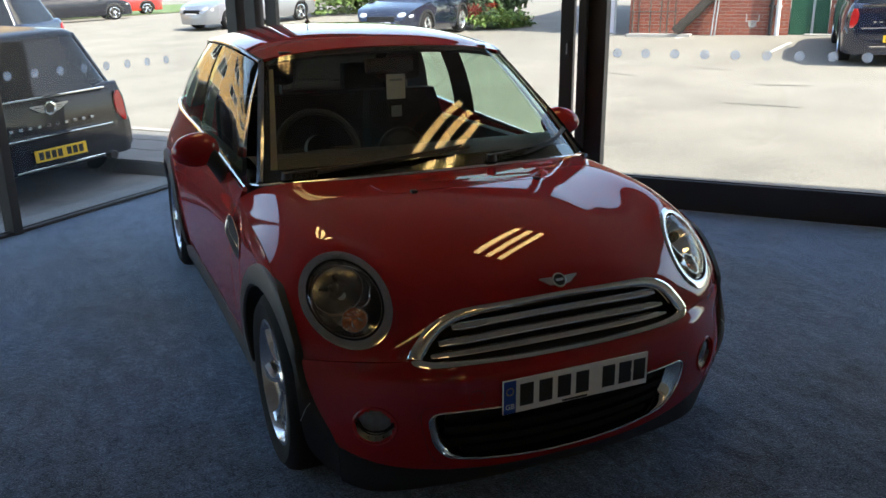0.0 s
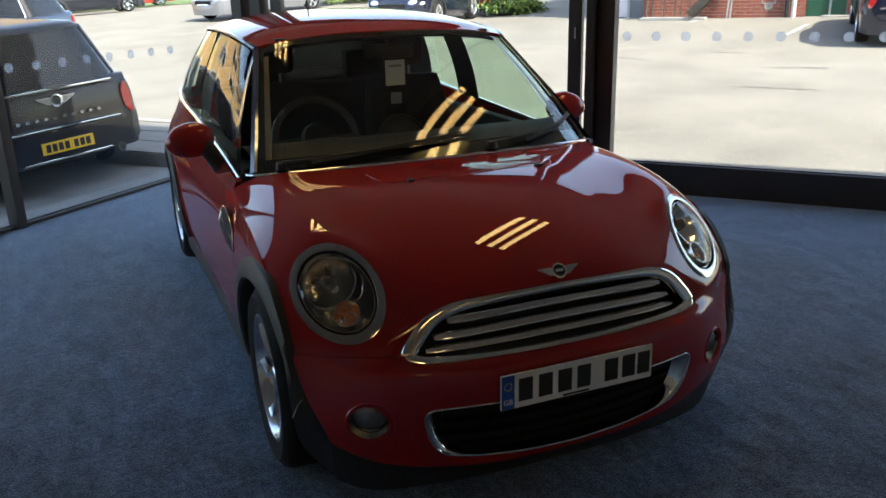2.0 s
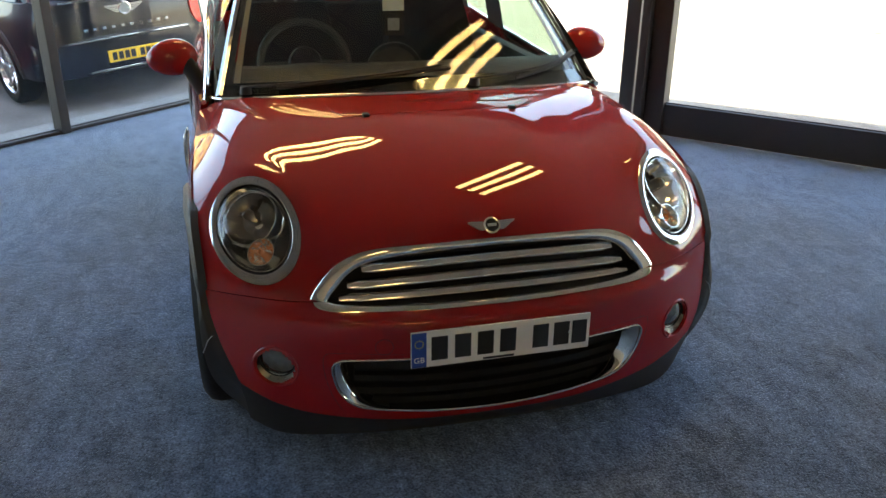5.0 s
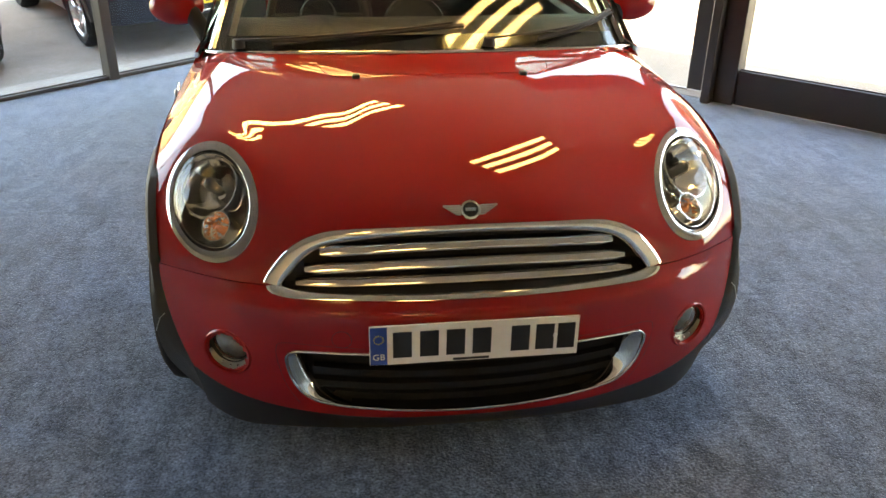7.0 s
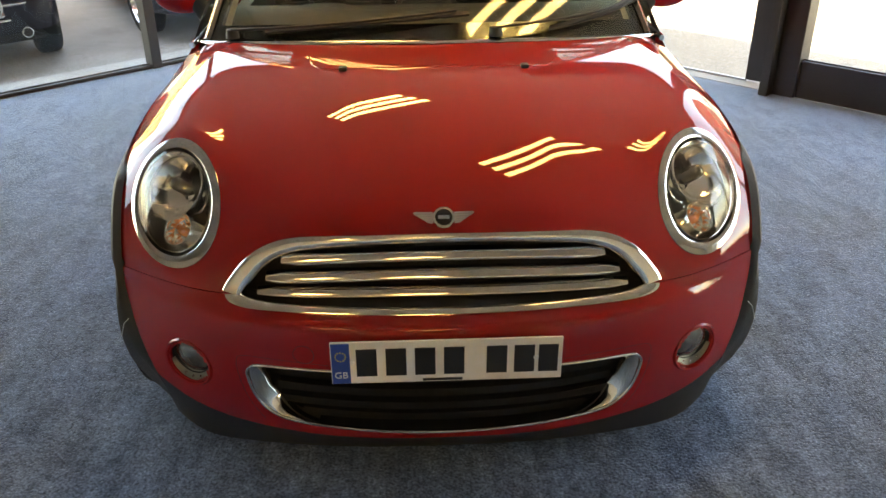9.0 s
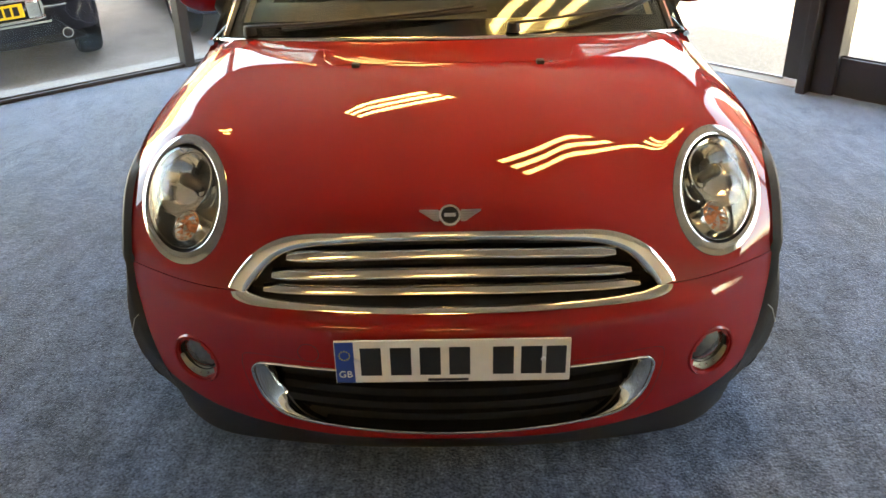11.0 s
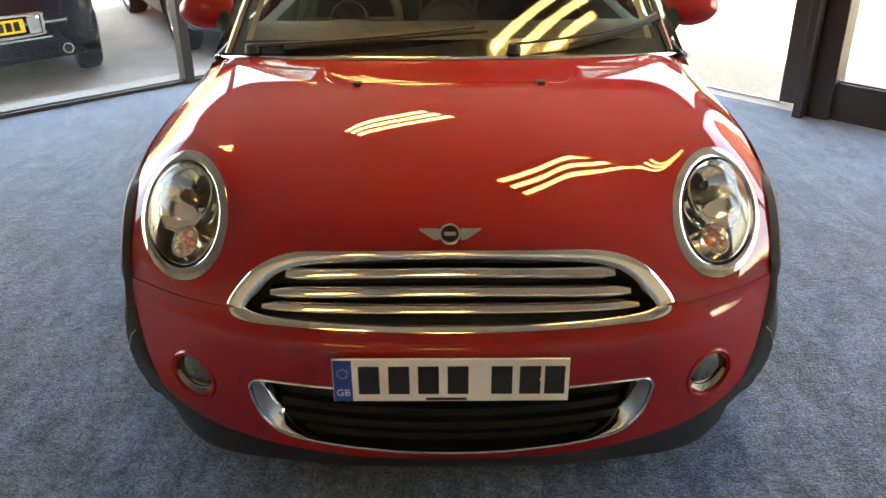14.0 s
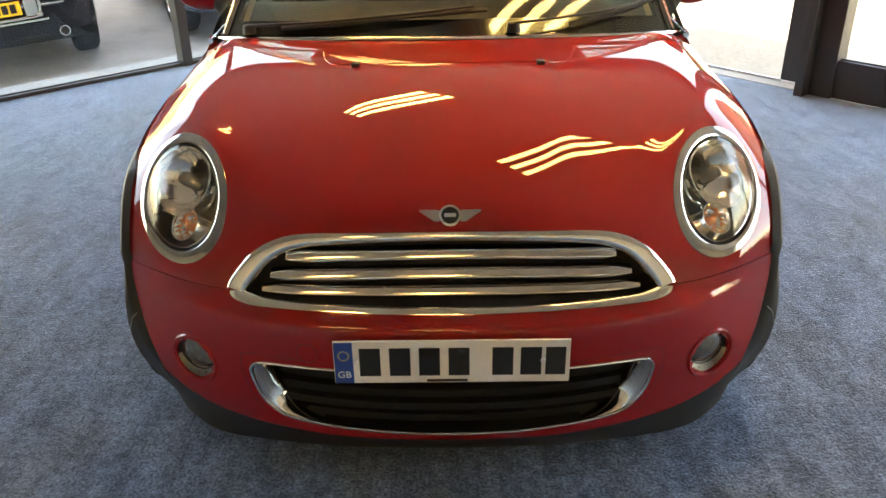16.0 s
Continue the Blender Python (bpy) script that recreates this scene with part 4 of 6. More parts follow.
    a = [curve_at(mirrored(WS_BASE), 6 if side > 0 else 0).lerp(curve_at(mirrored(WS_TOP), 6 if side > 0 else 0), i / 16) + Vector((0, -0.6, 0.8)) * (0.018 * math.sin(math.pi * i / 16)) + Vector((side * 0.012, 0.004, 0)) for i in range(17)]
    ring_sweep(bm, a, [(-0.014, -0.006), (0.014, -0.006), (0.010, 0.006), (-0.010, 0.006)], False, [Vector((side * 0.7, -0.4, 0.5))] * 17)
    part("pillar_strip", bm, M_PILLAR, car, "gloss pillar strip, greyed to bring out the sky's reflection")

# rear screen and tailgate top
bm = bmesh.new()
rows = []
for a in range(9):
    u = a / 8
    rows.append([Vector((w * (0.56 + 0.10 * u), 3.19 + 0.30 * u + 0.05 * (1 - w * w), 1.345 - 0.05 * w * w - 0.42 * u)) for w in [-1 + 2 * b / 20 for b in range(21)]])
grid(bm, rows)
part("rear_window", bm, M_REARGLASS, car).visible_shadow = False
bm = bmesh.new()
rows = [[Vector((w * 0.55, 3.17 + 0.11 * u, 1.352 - 0.06 * w * w - 0.012 * u)) for w in [-1 + 2 * b / 20 for b in range(21)]] for u in (0, 0.5, 1)]
grid(bm, rows)
grid(bm, [[p + Vector((0, 0, -0.03)) for p in rows[-1]], rows[-1]])
part("roof_spoiler", bm, M_RED, car)
# aerial on the rear of the roof
bm = bmesh.new()
lathe(bm, [(0.0, 0.034), (0.009, 0.03), (0.016, 0.016), (0.03, 0.0)], 16, Matrix.Translation((0, 3.02, 1.375)))
tube(bm, [(0, 3.02, 1.40), (0, 3.10, 1.62)], 0.004, 8)
part("aerial", bm, M_BLACK, car, "black roof aerial")

# ---- nose details ----
def nose_path(poly, lift=0.0):
    pts, ups = [], []
    for x, z in poly:
        p, n = on_nose(x, z)
        pts.append(p + n * lift)
        ups.append(n)
    for _ in range(4):
        k = len(pts)
        pts = [(pts[i - 1] + pts[i] * 2 + pts[(i + 1) % k]) / 4 for i in range(k)]
        ups = [(ups[i - 1] + ups[i] * 2 + ups[(i + 1) % k]).normalized() for i in range(k)]
    return pts, ups


grille = None
pts, ups = nose_path(outline(GRILLE, 60))
k = len(pts)
split = 0.510
for nm, want in (("grille_surround", True), ("grille_base", False)):
    bm = bmesh.new()
    idx = [i for i in range(k) if (pts[i].z > split) == want]
    if want:
        start = next(i for i in idx if pts[i].x < 0 and (i - 1) % k not in idx)
        run = [(start + j) % k for j in range(len(idx))]
    else:
        start = next(i for i in idx if (i - 1) % k not in idx)
        run = [(start + j) % k for j in range(len(idx))]
    rows = []
    for i in run:
        t = (pts[(i + 1) % k] - pts[i - 1]).normalized()
        up = (ups[i] - t * ups[i].dot(t)).normalized()
        cross = t.cross(up)
        far = min(1.0, abs(pts[i].x) / 0.45)
        w = (0.0105 + 0.0115 * far**2.5) if want else 0.0105 + 0.004 * far**5
        rows.append([pts[i] + cross * (a * w) + up * b for a, b in ((-1, -0.010), (-1, 0.006), (-0.86, 0.0095), (-0.4, 0.0115), (0.4, 0.0105), (0.86, 0.0065), (1, 0.002), (1, -0.010))])
    grid(bm, rows, closed=True)
    for r in (rows[0], rows[-1]):
        bm.faces.new([bm.verts.new(p) for p in r])
    o = part(nm, bm, M_CHROME, car, "polished chrome grille surround")
    grille = grille or o
# dark hollow behind the slats
bm = bmesh.new()
poly = outline(GRILLE, 40)
back = [on_nose(x, z)[0] + Vector((0, 0.055, 0)) for x, z in poly]
edge = [on_nose(x, z)[0] + Vector((0, 0.002, 0)) for x, z in poly]
grid(bm, [edge, back], closed=True)
bm.faces.new([bm.verts.new(p) for p in back])
part("grille_hollow", bm, M_DEEP, car, smooth=False)
# curved chrome slats with blunt ends


def span(poly, z):
    xs = [x0 + (z - z0) / (z1 - z0) * (x1 - x0) for (x0, z0), (x1, z1) in zip(poly, poly[1:] + poly[:1]) if (z0 > z) != (z1 > z)]
    return max(xs) if xs else 0.0


for zc, zs, w in ((0.603, 0.593, 0.368), (0.553, 0.545, 0.408), (0.507, 0.507, 0.432)):
    bm = bmesh.new()
    n = 48
    rows = []
    for i in range(n + 1):
        x = -w + 2 * w * i / n
        z = zc + (zs - zc) * (x / w) ** 2
        base = Vector((x, smooth_line([(0, 0.098), (0.2, 0.101), (0.35, 0.110), (0.46, 0.128)], abs(x)) + 0.004, z))
        thin = min(1.0, 0.55 + (w - abs(x)) / 0.07)
        rows.append([base + Vector((0, b, a * thin)) for a, b in ((-0.0135, 0.022), (-0.0140, 0.001), (-0.0125, -0.004), (-0.0085, -0.0055), (-0.0060, -0.0050), (0.0035, 0.0005), (0.0105, 0.0085), (0.0120, 0.022))])
    grid(bm, rows, closed=True)
    for r in (rows[0], rows[-1]):
        bm.faces.new([bm.verts.new(p) for p in r])
    part("grille_slat", bm, M_CHROME, grille)

# badge: a dark disc in a chrome ring with two wings
bp_, bn = on_nose(0, 0.684)
badge = part("badge_disc", (lambda b: (lathe(b, [(0, 0.008), (0.018, 0.008), (0.0195, 0.006), (0.0195, 0.0)], 32), b)[1])(bmesh.new()), M_GLOSSBLACK, car, "black round badge in a chrome ring with wings")
bx = Vector((1, 0, 0))
by = bn.cross(bx).normalized()
BM = Matrix.Translation(bp_ + bn * 0.002) @ Matrix((bx, by, bn)).transposed().to_4x4()
badge.data.transform(BM)
bm = bmesh.new()
circ = [BM @ Vector((0.0215 * math.cos(2 * math.pi * i / 32), 0.0215 * math.sin(2 * math.pi * i / 32), 0.005)) for i in range(32)]
ring_sweep(bm, circ, circle(0.0035, 8), True, [bn] * 32)
part("badge_ring", bm, M_CHROME, badge)
for sd in (-1, 1):
    bm = bmesh.new()
    fl = [(0.024, -0.013), (0.035, -0.012), (0.0675, 0.010), (0.0665, 0.013), (0.024, 0.012)]
    f = bm.faces.new([bm.verts.new(BM @ Vector((sd * x, y, 0.002))) for x, y in fl])
    ext = bmesh.ops.extrude_face_region(bm, geom=[f])
    bmesh.ops.translate(bm, verts=[v for v in ext["geom"] if isinstance(v, bmesh.types.BMVert)], vec=bn * 0.005)
    part("badge_wing", bm, M_SATIN, badge, smooth=False)
    for i in range(4):
        boxed("wing_groove", (0.026, -0.0095 + 0.0055 * i, 0.0070), (0.036 + 0.0085 * i, -0.0088 + 0.0055 * i, 0.0078), M_STEEL, badge, 0,
              m=BM @ Matrix.Diagonal((sd, 1, 1, 1)))
boxed("badge_bar", (-0.0125, -0.004, 0.008), (0.0125, 0.004, 0.0095), M_SATIN, badge, 0, m=BM)

# lower opening: chrome-edged, black slats inside, wide chrome cheeks
pts, ups = nose_path(outline(LOWER, 70), 0.001)
bm = bmesh.new()
ring_sweep(bm, pts, circle(0.0034, 8, 0.0034), True, ups)
intake = part("intake_rim", bm, M_CHROME, car, "thin chrome rim of the lower air intake")
bm = bmesh.new()
poly = outline(LOWER, 40)
edge = [on_nose(x, z)[0] + Vector((0, 0.002, 0)) for x, z in poly]
back = [p + Vector((0, 0.075, 0)) for p in edge]
grid(bm, [edge, back], closed=True)
bm.faces.new([bm.verts.new(p) for p in back])
part("intake_hollow", bm, M_MESH, intake, smooth=False)
for j, zc in enumerate((0.315, 0.270, 0.225, 0.185)):
    w = min(0.40, span(POLY_L, zc) - 0.035)
    bm = bmesh.new()
    path = [on_nose(-w + 2 * w * i / 30, zc - 0.012 * (1 - ((i - 15) / 15) ** 2))[0] + Vector((0, 0.05, 0)) for i in range(31)]
    ring_sweep(bm, path, [(-0.016, 0.0), (-0.008, 0.012), (0.012, 0.008), (0.014, -0.006)], False, [Vector((0, -1, 0.2))] * 31)
    part("intake_slat", bm, M_MESH, intake)
cheek_line = smooth_path([(0.405, 0, 0.350), (0.444, 0, 0.348), (0.461, 0, 0.326), (0.447, 0, 0.250), (0.411, 0, 0.202), (0.359, 0, 0.182), (0.30, 0, 0.172)], 40)
cheek_inner = smooth_path([(0.400, 0, 0.346), (0.416, 0, 0.338), (0.421, 0, 0.310), (0.410, 0, 0.258), (0.388, 0, 0.216), (0.352, 0, 0.190), (0.298, 0, 0.175)], 40)
for side in (-1, 1):
    bm = bmesh.new()
    rows = []
    for i, q in enumerate(cheek_line):
        f = i / 39
        g0 = cheek_inner[i]
        row = []
        for k in range(7):
            g = q.lerp(g0, k / 6)
            row.append(on_nose(side * g.x, g.z)[0] + Vector((0, 0.002 + 0.040 * (k / 6) ** 1.6, 0)))
        rows.append(row)
    for _ in range(6):
        rows = [[(rows[max(i - 1, 0)][k] + rows[i][k] * 2 + rows[min(i + 1, 39)][k]) / 4 for k in range(7)] for i in range(40)]
    grid(bm, rows)
    part("intake_cheek", bm, M_CHROME, intake, "broad chrome cheek of the intake")
# shut line of the bumper's lower insert
for side in (-1, 1):
    bm = bmesh.new()
    pts = [on_nose(side * x, z)[0] + Vector((0, 0.001, 0)) for x, z in [(p.x, p.z) for p in smooth_path([(0.27, 0, 0.368), (0.40, 0, 0.375), (0.468, 0, 0.375), (0.487, 0, 0.360), (0.486, 0, 0.31), (0.468, 0, 0.235), (0.440, 0, 0.175)], 30)]]
    tube(bm, pts, 0.0013, 6)
    part("insert_joint", bm, M_DEEP, bumper)
# tow-eye cover
bm = bmesh.new()
cc = [on_nose(-0.325 + 0.024 * math.cos(a), 0.394 + 0.024 * math.sin(a))[0] for a in [2 * math.pi * i / 28 for i in range(28)]]
ring_sweep(bm, cc, circle(0.0007, 6), True, [Vector((0, -1, 0.2))] * 28)
part("tow_cover_joint", bm, M_DEEP, bumper)

# number plate with bars in place of characters
plate = part("number_plate", (lambda b: (box(b, (-0.26, -0.012, 0.339), (0.26, -0.006, 0.449), 0.002), b)[1])(bmesh.new()), M_PLATEW, car, "white plate with dark bars and a blue end", smooth=False)
boxed("plate_holder", (-0.22, -0.006, 0.35), (0.22, 0.03, 0.437), M_BLACK, plate, 0.004)
boxed("blue_band", (-0.258, -0.0135, 0.341), (-0.217, -0.011, 0.447), M_BLUE, plate, 0)
for i, x0 in enumerate((-0.203, -0.137, -0.072, -0.007, 0.089, 0.151, 0.206)):
    boxed("plate_bar", (x0, -0.0135, 0.359), (x0 + (0.046 if i < 6 else 0.044), -0.0115, 0.431), M_INK, plate, 0)
boxed("plate_bar", (-0.055, -0.0135, 0.3425), (0.035, -0.0115, 0.3485), M_INK, plate, 0)
for x0 in (-0.212, 0.200):
    bm = bmesh.new()
    lathe(bm, [(0, 0.004), (0.004, 0.0035), (0.0065, 0.0)], 14, Matrix.Translation((x0, -0.0125, 0.397)) @ pose(0, 0, 0, 90))
    part("plate_screw", bm, M_WHITE, plate)
for i in range(12):
    a = 2 * math.pi * i / 12
    boxed("star", (-0.2375 + 0.0115 * math.cos(a) - 0.0014, -0.0145, 0.413 + 0.0115 * math.sin(a) - 0.0014), (-0.2375 + 0.0115 * math.cos(a) + 0.0014, -0.0132, 0.413 + 0.0115 * math.sin(a) + 0.0014), M_GOLD, plate, 0)


def lettering(name, text, size, m, mat, parent, depth=0.0006):
    """Raised letters of the built-in font as a mesh."""
    cu = bpy.data.curves.new(name, "FONT")
    cu.body, cu.size, cu.align_x, cu.align_y, cu.extrude = text, size, "CENTER", "CENTER", depth
    tmp = new(name, cu)
    me = bpy.data.meshes.new_from_object(tmp.evaluated_get(bpy.context.evaluated_depsgraph_get()))
    bpy.data.objects.remove(tmp)
    me.transform(m)
    me.materials.clear()
    me.materials.append(mat)
    ob = new(name, me)
    ob.parent = parent
    return ob


bpy.context.view_layer.update()
lettering("plate_letters", "GB", 0.024, pose(-0.2375, -0.0140, 0.363, 90), M_WHITE, plate)

# fog lamps
for side in (-1, 1):
    p, n = on_nose(side * FOG[0], FOG[1])
    z = n
    x = Vector((1, 0, 0)) - n * n.x
    x.normalize()
    y = z.cross(x)
    FM = Matrix.Translation(p) @ Matrix((x, y, z)).transposed().to_4x4()
    FM = FM @ Matrix.Translation((0, 0, 0.001)) @ Matrix.Diagonal((1.30, 1.18, 1.1, 1))
    bm = bmesh.new()
    lathe(bm, [(0.0455, -0.03), (0.0460, -0.006), (0.0480, 0.0005), (0.0515, 0.0015), (0.0545, -0.004)], 40, FM)
    fog = part("fog_lamp", bm, M_RED, car, "round fog lamp set in a dark recess")
    bm = bmesh.new()
    lathe(bm, [(0.0, -0.052), (0.03, -0.050), (0.042, -0.036), (0.0465, -0.008)], 36, FM)
    part("recess", bm, M_MESH, fog, "dark plastic recess")
    bm = bmesh.new()
    lathe(bm, [(0.0, -0.010), (0.016, -0.011), (0.030, -0.016), (0.0385, -0.023), (0.0405, -0.026), (0.0405, -0.045)], 36, FM @ Matrix.Translation((0, 0.013, 0.007)))
    part("lens", bm, M_FOGLENS, fog, "clear glass fog lens")
    bm = bmesh.new()
    lathe(bm, [(0.0400, -0.026), (0.0425, -0.020), (0.0455, -0.030)], 36, FM @ Matrix.Translation((0, 0.012, 0.007)))
    part("lens_seal", bm, M_DEEP, fog)
    bm = bmesh.new()
    crescent = []
    for i in range(25):
        w = radians(188 + 164 * i / 24)
        thick = 0.020 * math.sin(math.pi * i / 24) ** 0.7
        crescent.append([FM @ Vector(((0.0455 - thick * k) * math.cos(w), (0.0455 - thick * k) * math.sin(w), -0.008 - 0.010 * k)) for k in (0, 0.5, 1)])
    grid(bm, crescent)
    part("bright_crescent", bm, M_DIMMETAL, fog, "bright metal crescent below the lens")
    # three little highlights on the crescent, added as chrome beads
    for w in (242, 270, 298):
        bm = bmesh.new()
        lathe(bm, [(0.0, 0.003), (0.0018, 0.0024), (0.0026, 0.0)], 10, FM @ Matrix.Translation((0.037 * math.cos(radians(w)), 0.037 * math.sin(radians(w)), -0.0105)))
        part("glint_bead", bm, M_CHROME, fog)

# head lamps
for side in (-1, 1):
    c, u, v, n = lamp_frame(side)

    def oval(f, lift, count=72):
        out = []
        for i in range(count):
            w = 2 * math.pi * i / count
            a, b = LAMP_A * f * math.cos(w), LAMP_B * f * math.sin(w)
            out.append(c + u * a + v * b + n * (lift - lamp_sag(a, b)))
        return out

    bm = bmesh.new()
    grid(bm, [oval(f, l) for f, l in ((1.06, -0.014), (1.058, -0.002), (1.048, 0.0015), (0.98, 0.0038), (0.90, 0.0045), (0.872, 0.0025), (0.864, -0.02))], closed=True)
    lamp = part("head_lamp", bm, M_BEZEL, car, "oval head lamp in a flat chrome ring")
    bm = bmesh.new()
    grid(bm, [oval(f, l) for f, l in ((0.868, -0.009), (0.842, -0.010), (0.812, -0.014))], closed=True)
    part("seal", bm, M_DEEP, lamp)
    bm = bmesh.new()
    grid(bm, [oval(f, l) for f, l in ((0.820, -0.008), (0.812, -0.002), (0.802, -0.002), (0.790, -0.012))], closed=True)
    part("inner_ring", bm, M_CHROME, lamp)
    # clear dome
    bm = bmesh.new()
    rows = [oval(f, -0.002 + 0.030 * (1 - f * f)) for f in (0.815, 0.78, 0.68, 0.55, 0.40, 0.25, 0.12)]
    grid(bm, rows, closed=True)
    bm.faces.new([bm.verts.new(p) for p in rows[-1]])
    lens = part("lens", bm, M_LENS, lamp, "clear domed lens")
    lens.visible_shadow = False
    LM = Matrix.Translation(c) @ Matrix((u, v, n)).transposed().to_4x4()
    if side < 0:
        LM = Matrix.Diagonal((-1, 1, 1, 1)) @ Matrix.Translation(LAMP_C) @ Matrix((LAMP_U, LAMP_V, LAMP_N)).transposed().to_4x4()
    # housing: a smooth silver bowl with a darker lower floor
    bm = bmesh.new()
    rows = []
    for f, d in ((0.805, 0.006), (0.77, 0.028), (0.70, 0.050), (0.56, 0.070), (0.36, 0.084), (0.02, 0.090)):
        rows.append([LM @ Vector((LAMP_A * f * math.cos(2 * math.pi * i / 48), LAMP_B * f * math.sin(2 * math.pi * i / 48), -d)) for i in range(48)])
    grid(bm, rows, closed=True)
    part("reflector_bowl", bm, M_BOWL, lamp, "bright silver reflector bowl")
    # main reflector dish, its rim, and the bulb's cap in the middle
    PM = LM @ Matrix.Translation((0.000, 0.046, -0.078))
    bm = bmesh.new()
    for q in range(10):
        a0, a1 = 2 * math.pi * q / 10, 2 * math.pi * (q + 1) / 10
        rows = [[PM @ Vector((r * math.cos(a0 + (a1 - a0) * w / 5), r * math.sin(a0 + (a1 - a0) * w / 5), h)) for w in range(6)] for r, h in ((0.078, 0.052), (0.066, 0.028), (0.050, 0.012), (0.032, 0.003), (0.014, 0.0))]
        grid(bm, rows)
    part("main_dish", bm, M_BOWL, lamp, "segmented bright main reflector")
    bm = bmesh.new()
    ring_sweep(bm, [PM @ Vector((0.079 * math.cos(2 * math.pi * i / 48), 0.079 * math.sin(2 * math.pi * i / 48), 0.053)) for i in range(48)], circle(0.0022, 6), True, [LM.to_3x3() @ Vector((0, 0, 1))] * 48)
    part("dish_rim", bm, M_CHROME, lamp)
    bm = bmesh.new()
    lathe(bm, [(0.0, 0.056), (0.010, 0.054), (0.0165, 0.047), (0.0185, 0.036), (0.0185, 0.0)], 28, PM @ Matrix.Translation((0.003, 0.022, 0.0)))
    part("bulb_cap", bm, M_FOGLENS, lamp, "round silver cap over the bulb")
    for a in (48, 132):
        bm = bmesh.new()
        box(bm, (0.020, -0.006, 0.010), (0.036, 0.006, 0.030), 0.003, PM @ Matrix.Translation((0.003, 0.022, 0.0)) @ pose(0, 0, 0, 0, 0, a))
        part("bulb_shade", bm, M_DEEP, lamp)
    bm = bmesh.new()
    tube(bm, smooth_path([LM @ Vector(q) for q in ((-0.085, -0.01, -0.030), (-0.045, -0.045, -0.036), (0.0, -0.030, -0.040), (0.045, -0.020, -0.036), (0.080, 0.015, -0.028))], 24), 0.0028, 8)
    part("divider", bm, M_CHROME, lamp)
    # indicator in its own round chamber
    IM = LM @ Matrix.Translation((0.016, -0.073, -0.026))
    bm = bmesh.new()
    lathe(bm, [(0.030, -0.03), (0.0365, 0.014), (0.0385, 0.019), (0.0405, 0.019), (0.0415, 0.008), (0.040, -0.03)], 36, IM)
    ind = part("indicator", bm, M_CHROME, lamp, "round indicator with an amber bulb")
    bm = bmesh.new()
    rows = [[IM @ Vector((r * math.cos(2 * math.pi * (i + 0.5 * k) / 18), r * math.sin(2 * math.pi * (i + 0.5 * k) / 18), h)) for i in range(18)] for k, (r, h) in enumerate(((0.037, 0.014), (0.030, -0.004), (0.018, -0.016), (0.001, -0.020)))]
    grid(bm, rows, closed=True)
    part("indicator_bowl", bm, M_BOWL, ind, smooth=False)
    bm = bmesh.new()
    lathe(bm, [(0.0, 0.012), (0.006, 0.010), (0.010, 0.003), (0.011, -0.016)], 20, IM)
    part("indicator_bulb", bm, M_AMBER, ind)
    for a in (60, 150):
        bm = bmesh.new()
        box(bm, (0.017, -0.005, -0.012), (0.026, 0.005, 0.000), 0.003, IM @ pose(0, 0, 0, 0, 0, a))
        part("amber_facet", bm, M_AMBER, ind)

# washer jets on the bonnet
for side in (-1, 1):
    p, n, _, _ = SKIN.ray_cast(Vector((side * 0.25, 0.70, 1.3)), Vector((0, 0, -1)))
    bm = bmesh.new()
    box(bm, (-0.011, -0.012, -0.002), (0.011, 0.014, 0.010), 0.004, Matrix.Translation(p))
    part("washer_jet", bm, M_BLACK, car)
# raised lip of the bonnet's rear power line
bm = bmesh.new()
pts = []
for x, y in [(q.x, q.y) for q in smooth_path([(-0.36, 0.86, 0), (-0.335, 0.76, 0), (-0.27, 0.715, 0), (0, 0.70, 0), (0.27, 0.715, 0), (0.335, 0.76, 0), (0.36, 0.86, 0)], 60)]:
    p, n, _, _ = SKIN.ray_cast(Vector((x, y, 1.3)), Vector((0, 0, -1)))
    pts.append(p + Vector((0, 0, -0.0015)))
tube(bm, pts, 0.003, 6)
part("bonnet_crease", bm, M_RED, bonnet)

# door mirrors
for side in (-1, 1):
    mc = Vector((side * 0.883, 1.575, 0.930))
    bm = bmesh.new()
    bmesh.ops.create_uvsphere(bm, u_segments=36, v_segments=20, radius=1.0)
    for q in bm.verts:
        x, y, z = q.co
        if y > 0:
            y *= 0.55
        q.co = Vector((x * 0.100, y * 0.068, z * 0.072 * (1 - 0.10 * x * side)))
    bmesh.ops.transform(bm, matrix=Matrix.Translation(mc) @ pose(0, 0, 0, 0, side * 4, side * -8), verts=bm.verts)
    mirror = part("door_mirror", bm, M_RED, car, "glossy dark red oval door mirror")
    bm = bmesh.new()
    lathe(bm, [(0.0, 0.0), (0.6, 0.0), (0.86, 0.004), (0.90, -0.02)], 32, Matrix.Translation(mc + Vector((0, 0.036, 0))) @ pose(0, 0, 0, -90) @ Matrix.Diagonal((0.1, 0.072, 1, 1)))
    part("mirror_glass", bm, M_CHROME, mirror)
    bm = bmesh.new()
    tube(bm, smooth_path([mc + Vector((-side * 0.050, -0.025, -0.015)), mc + Vector((-side * 0.080, -0.035, -0.065)), mc + Vector((-side * 0.112, -0.045, -0.125))], 10), 0.025, 14, 0.034)
    part("mirror_stalk", bm, M_BLACK, mirror, "matt black mirror stalk")

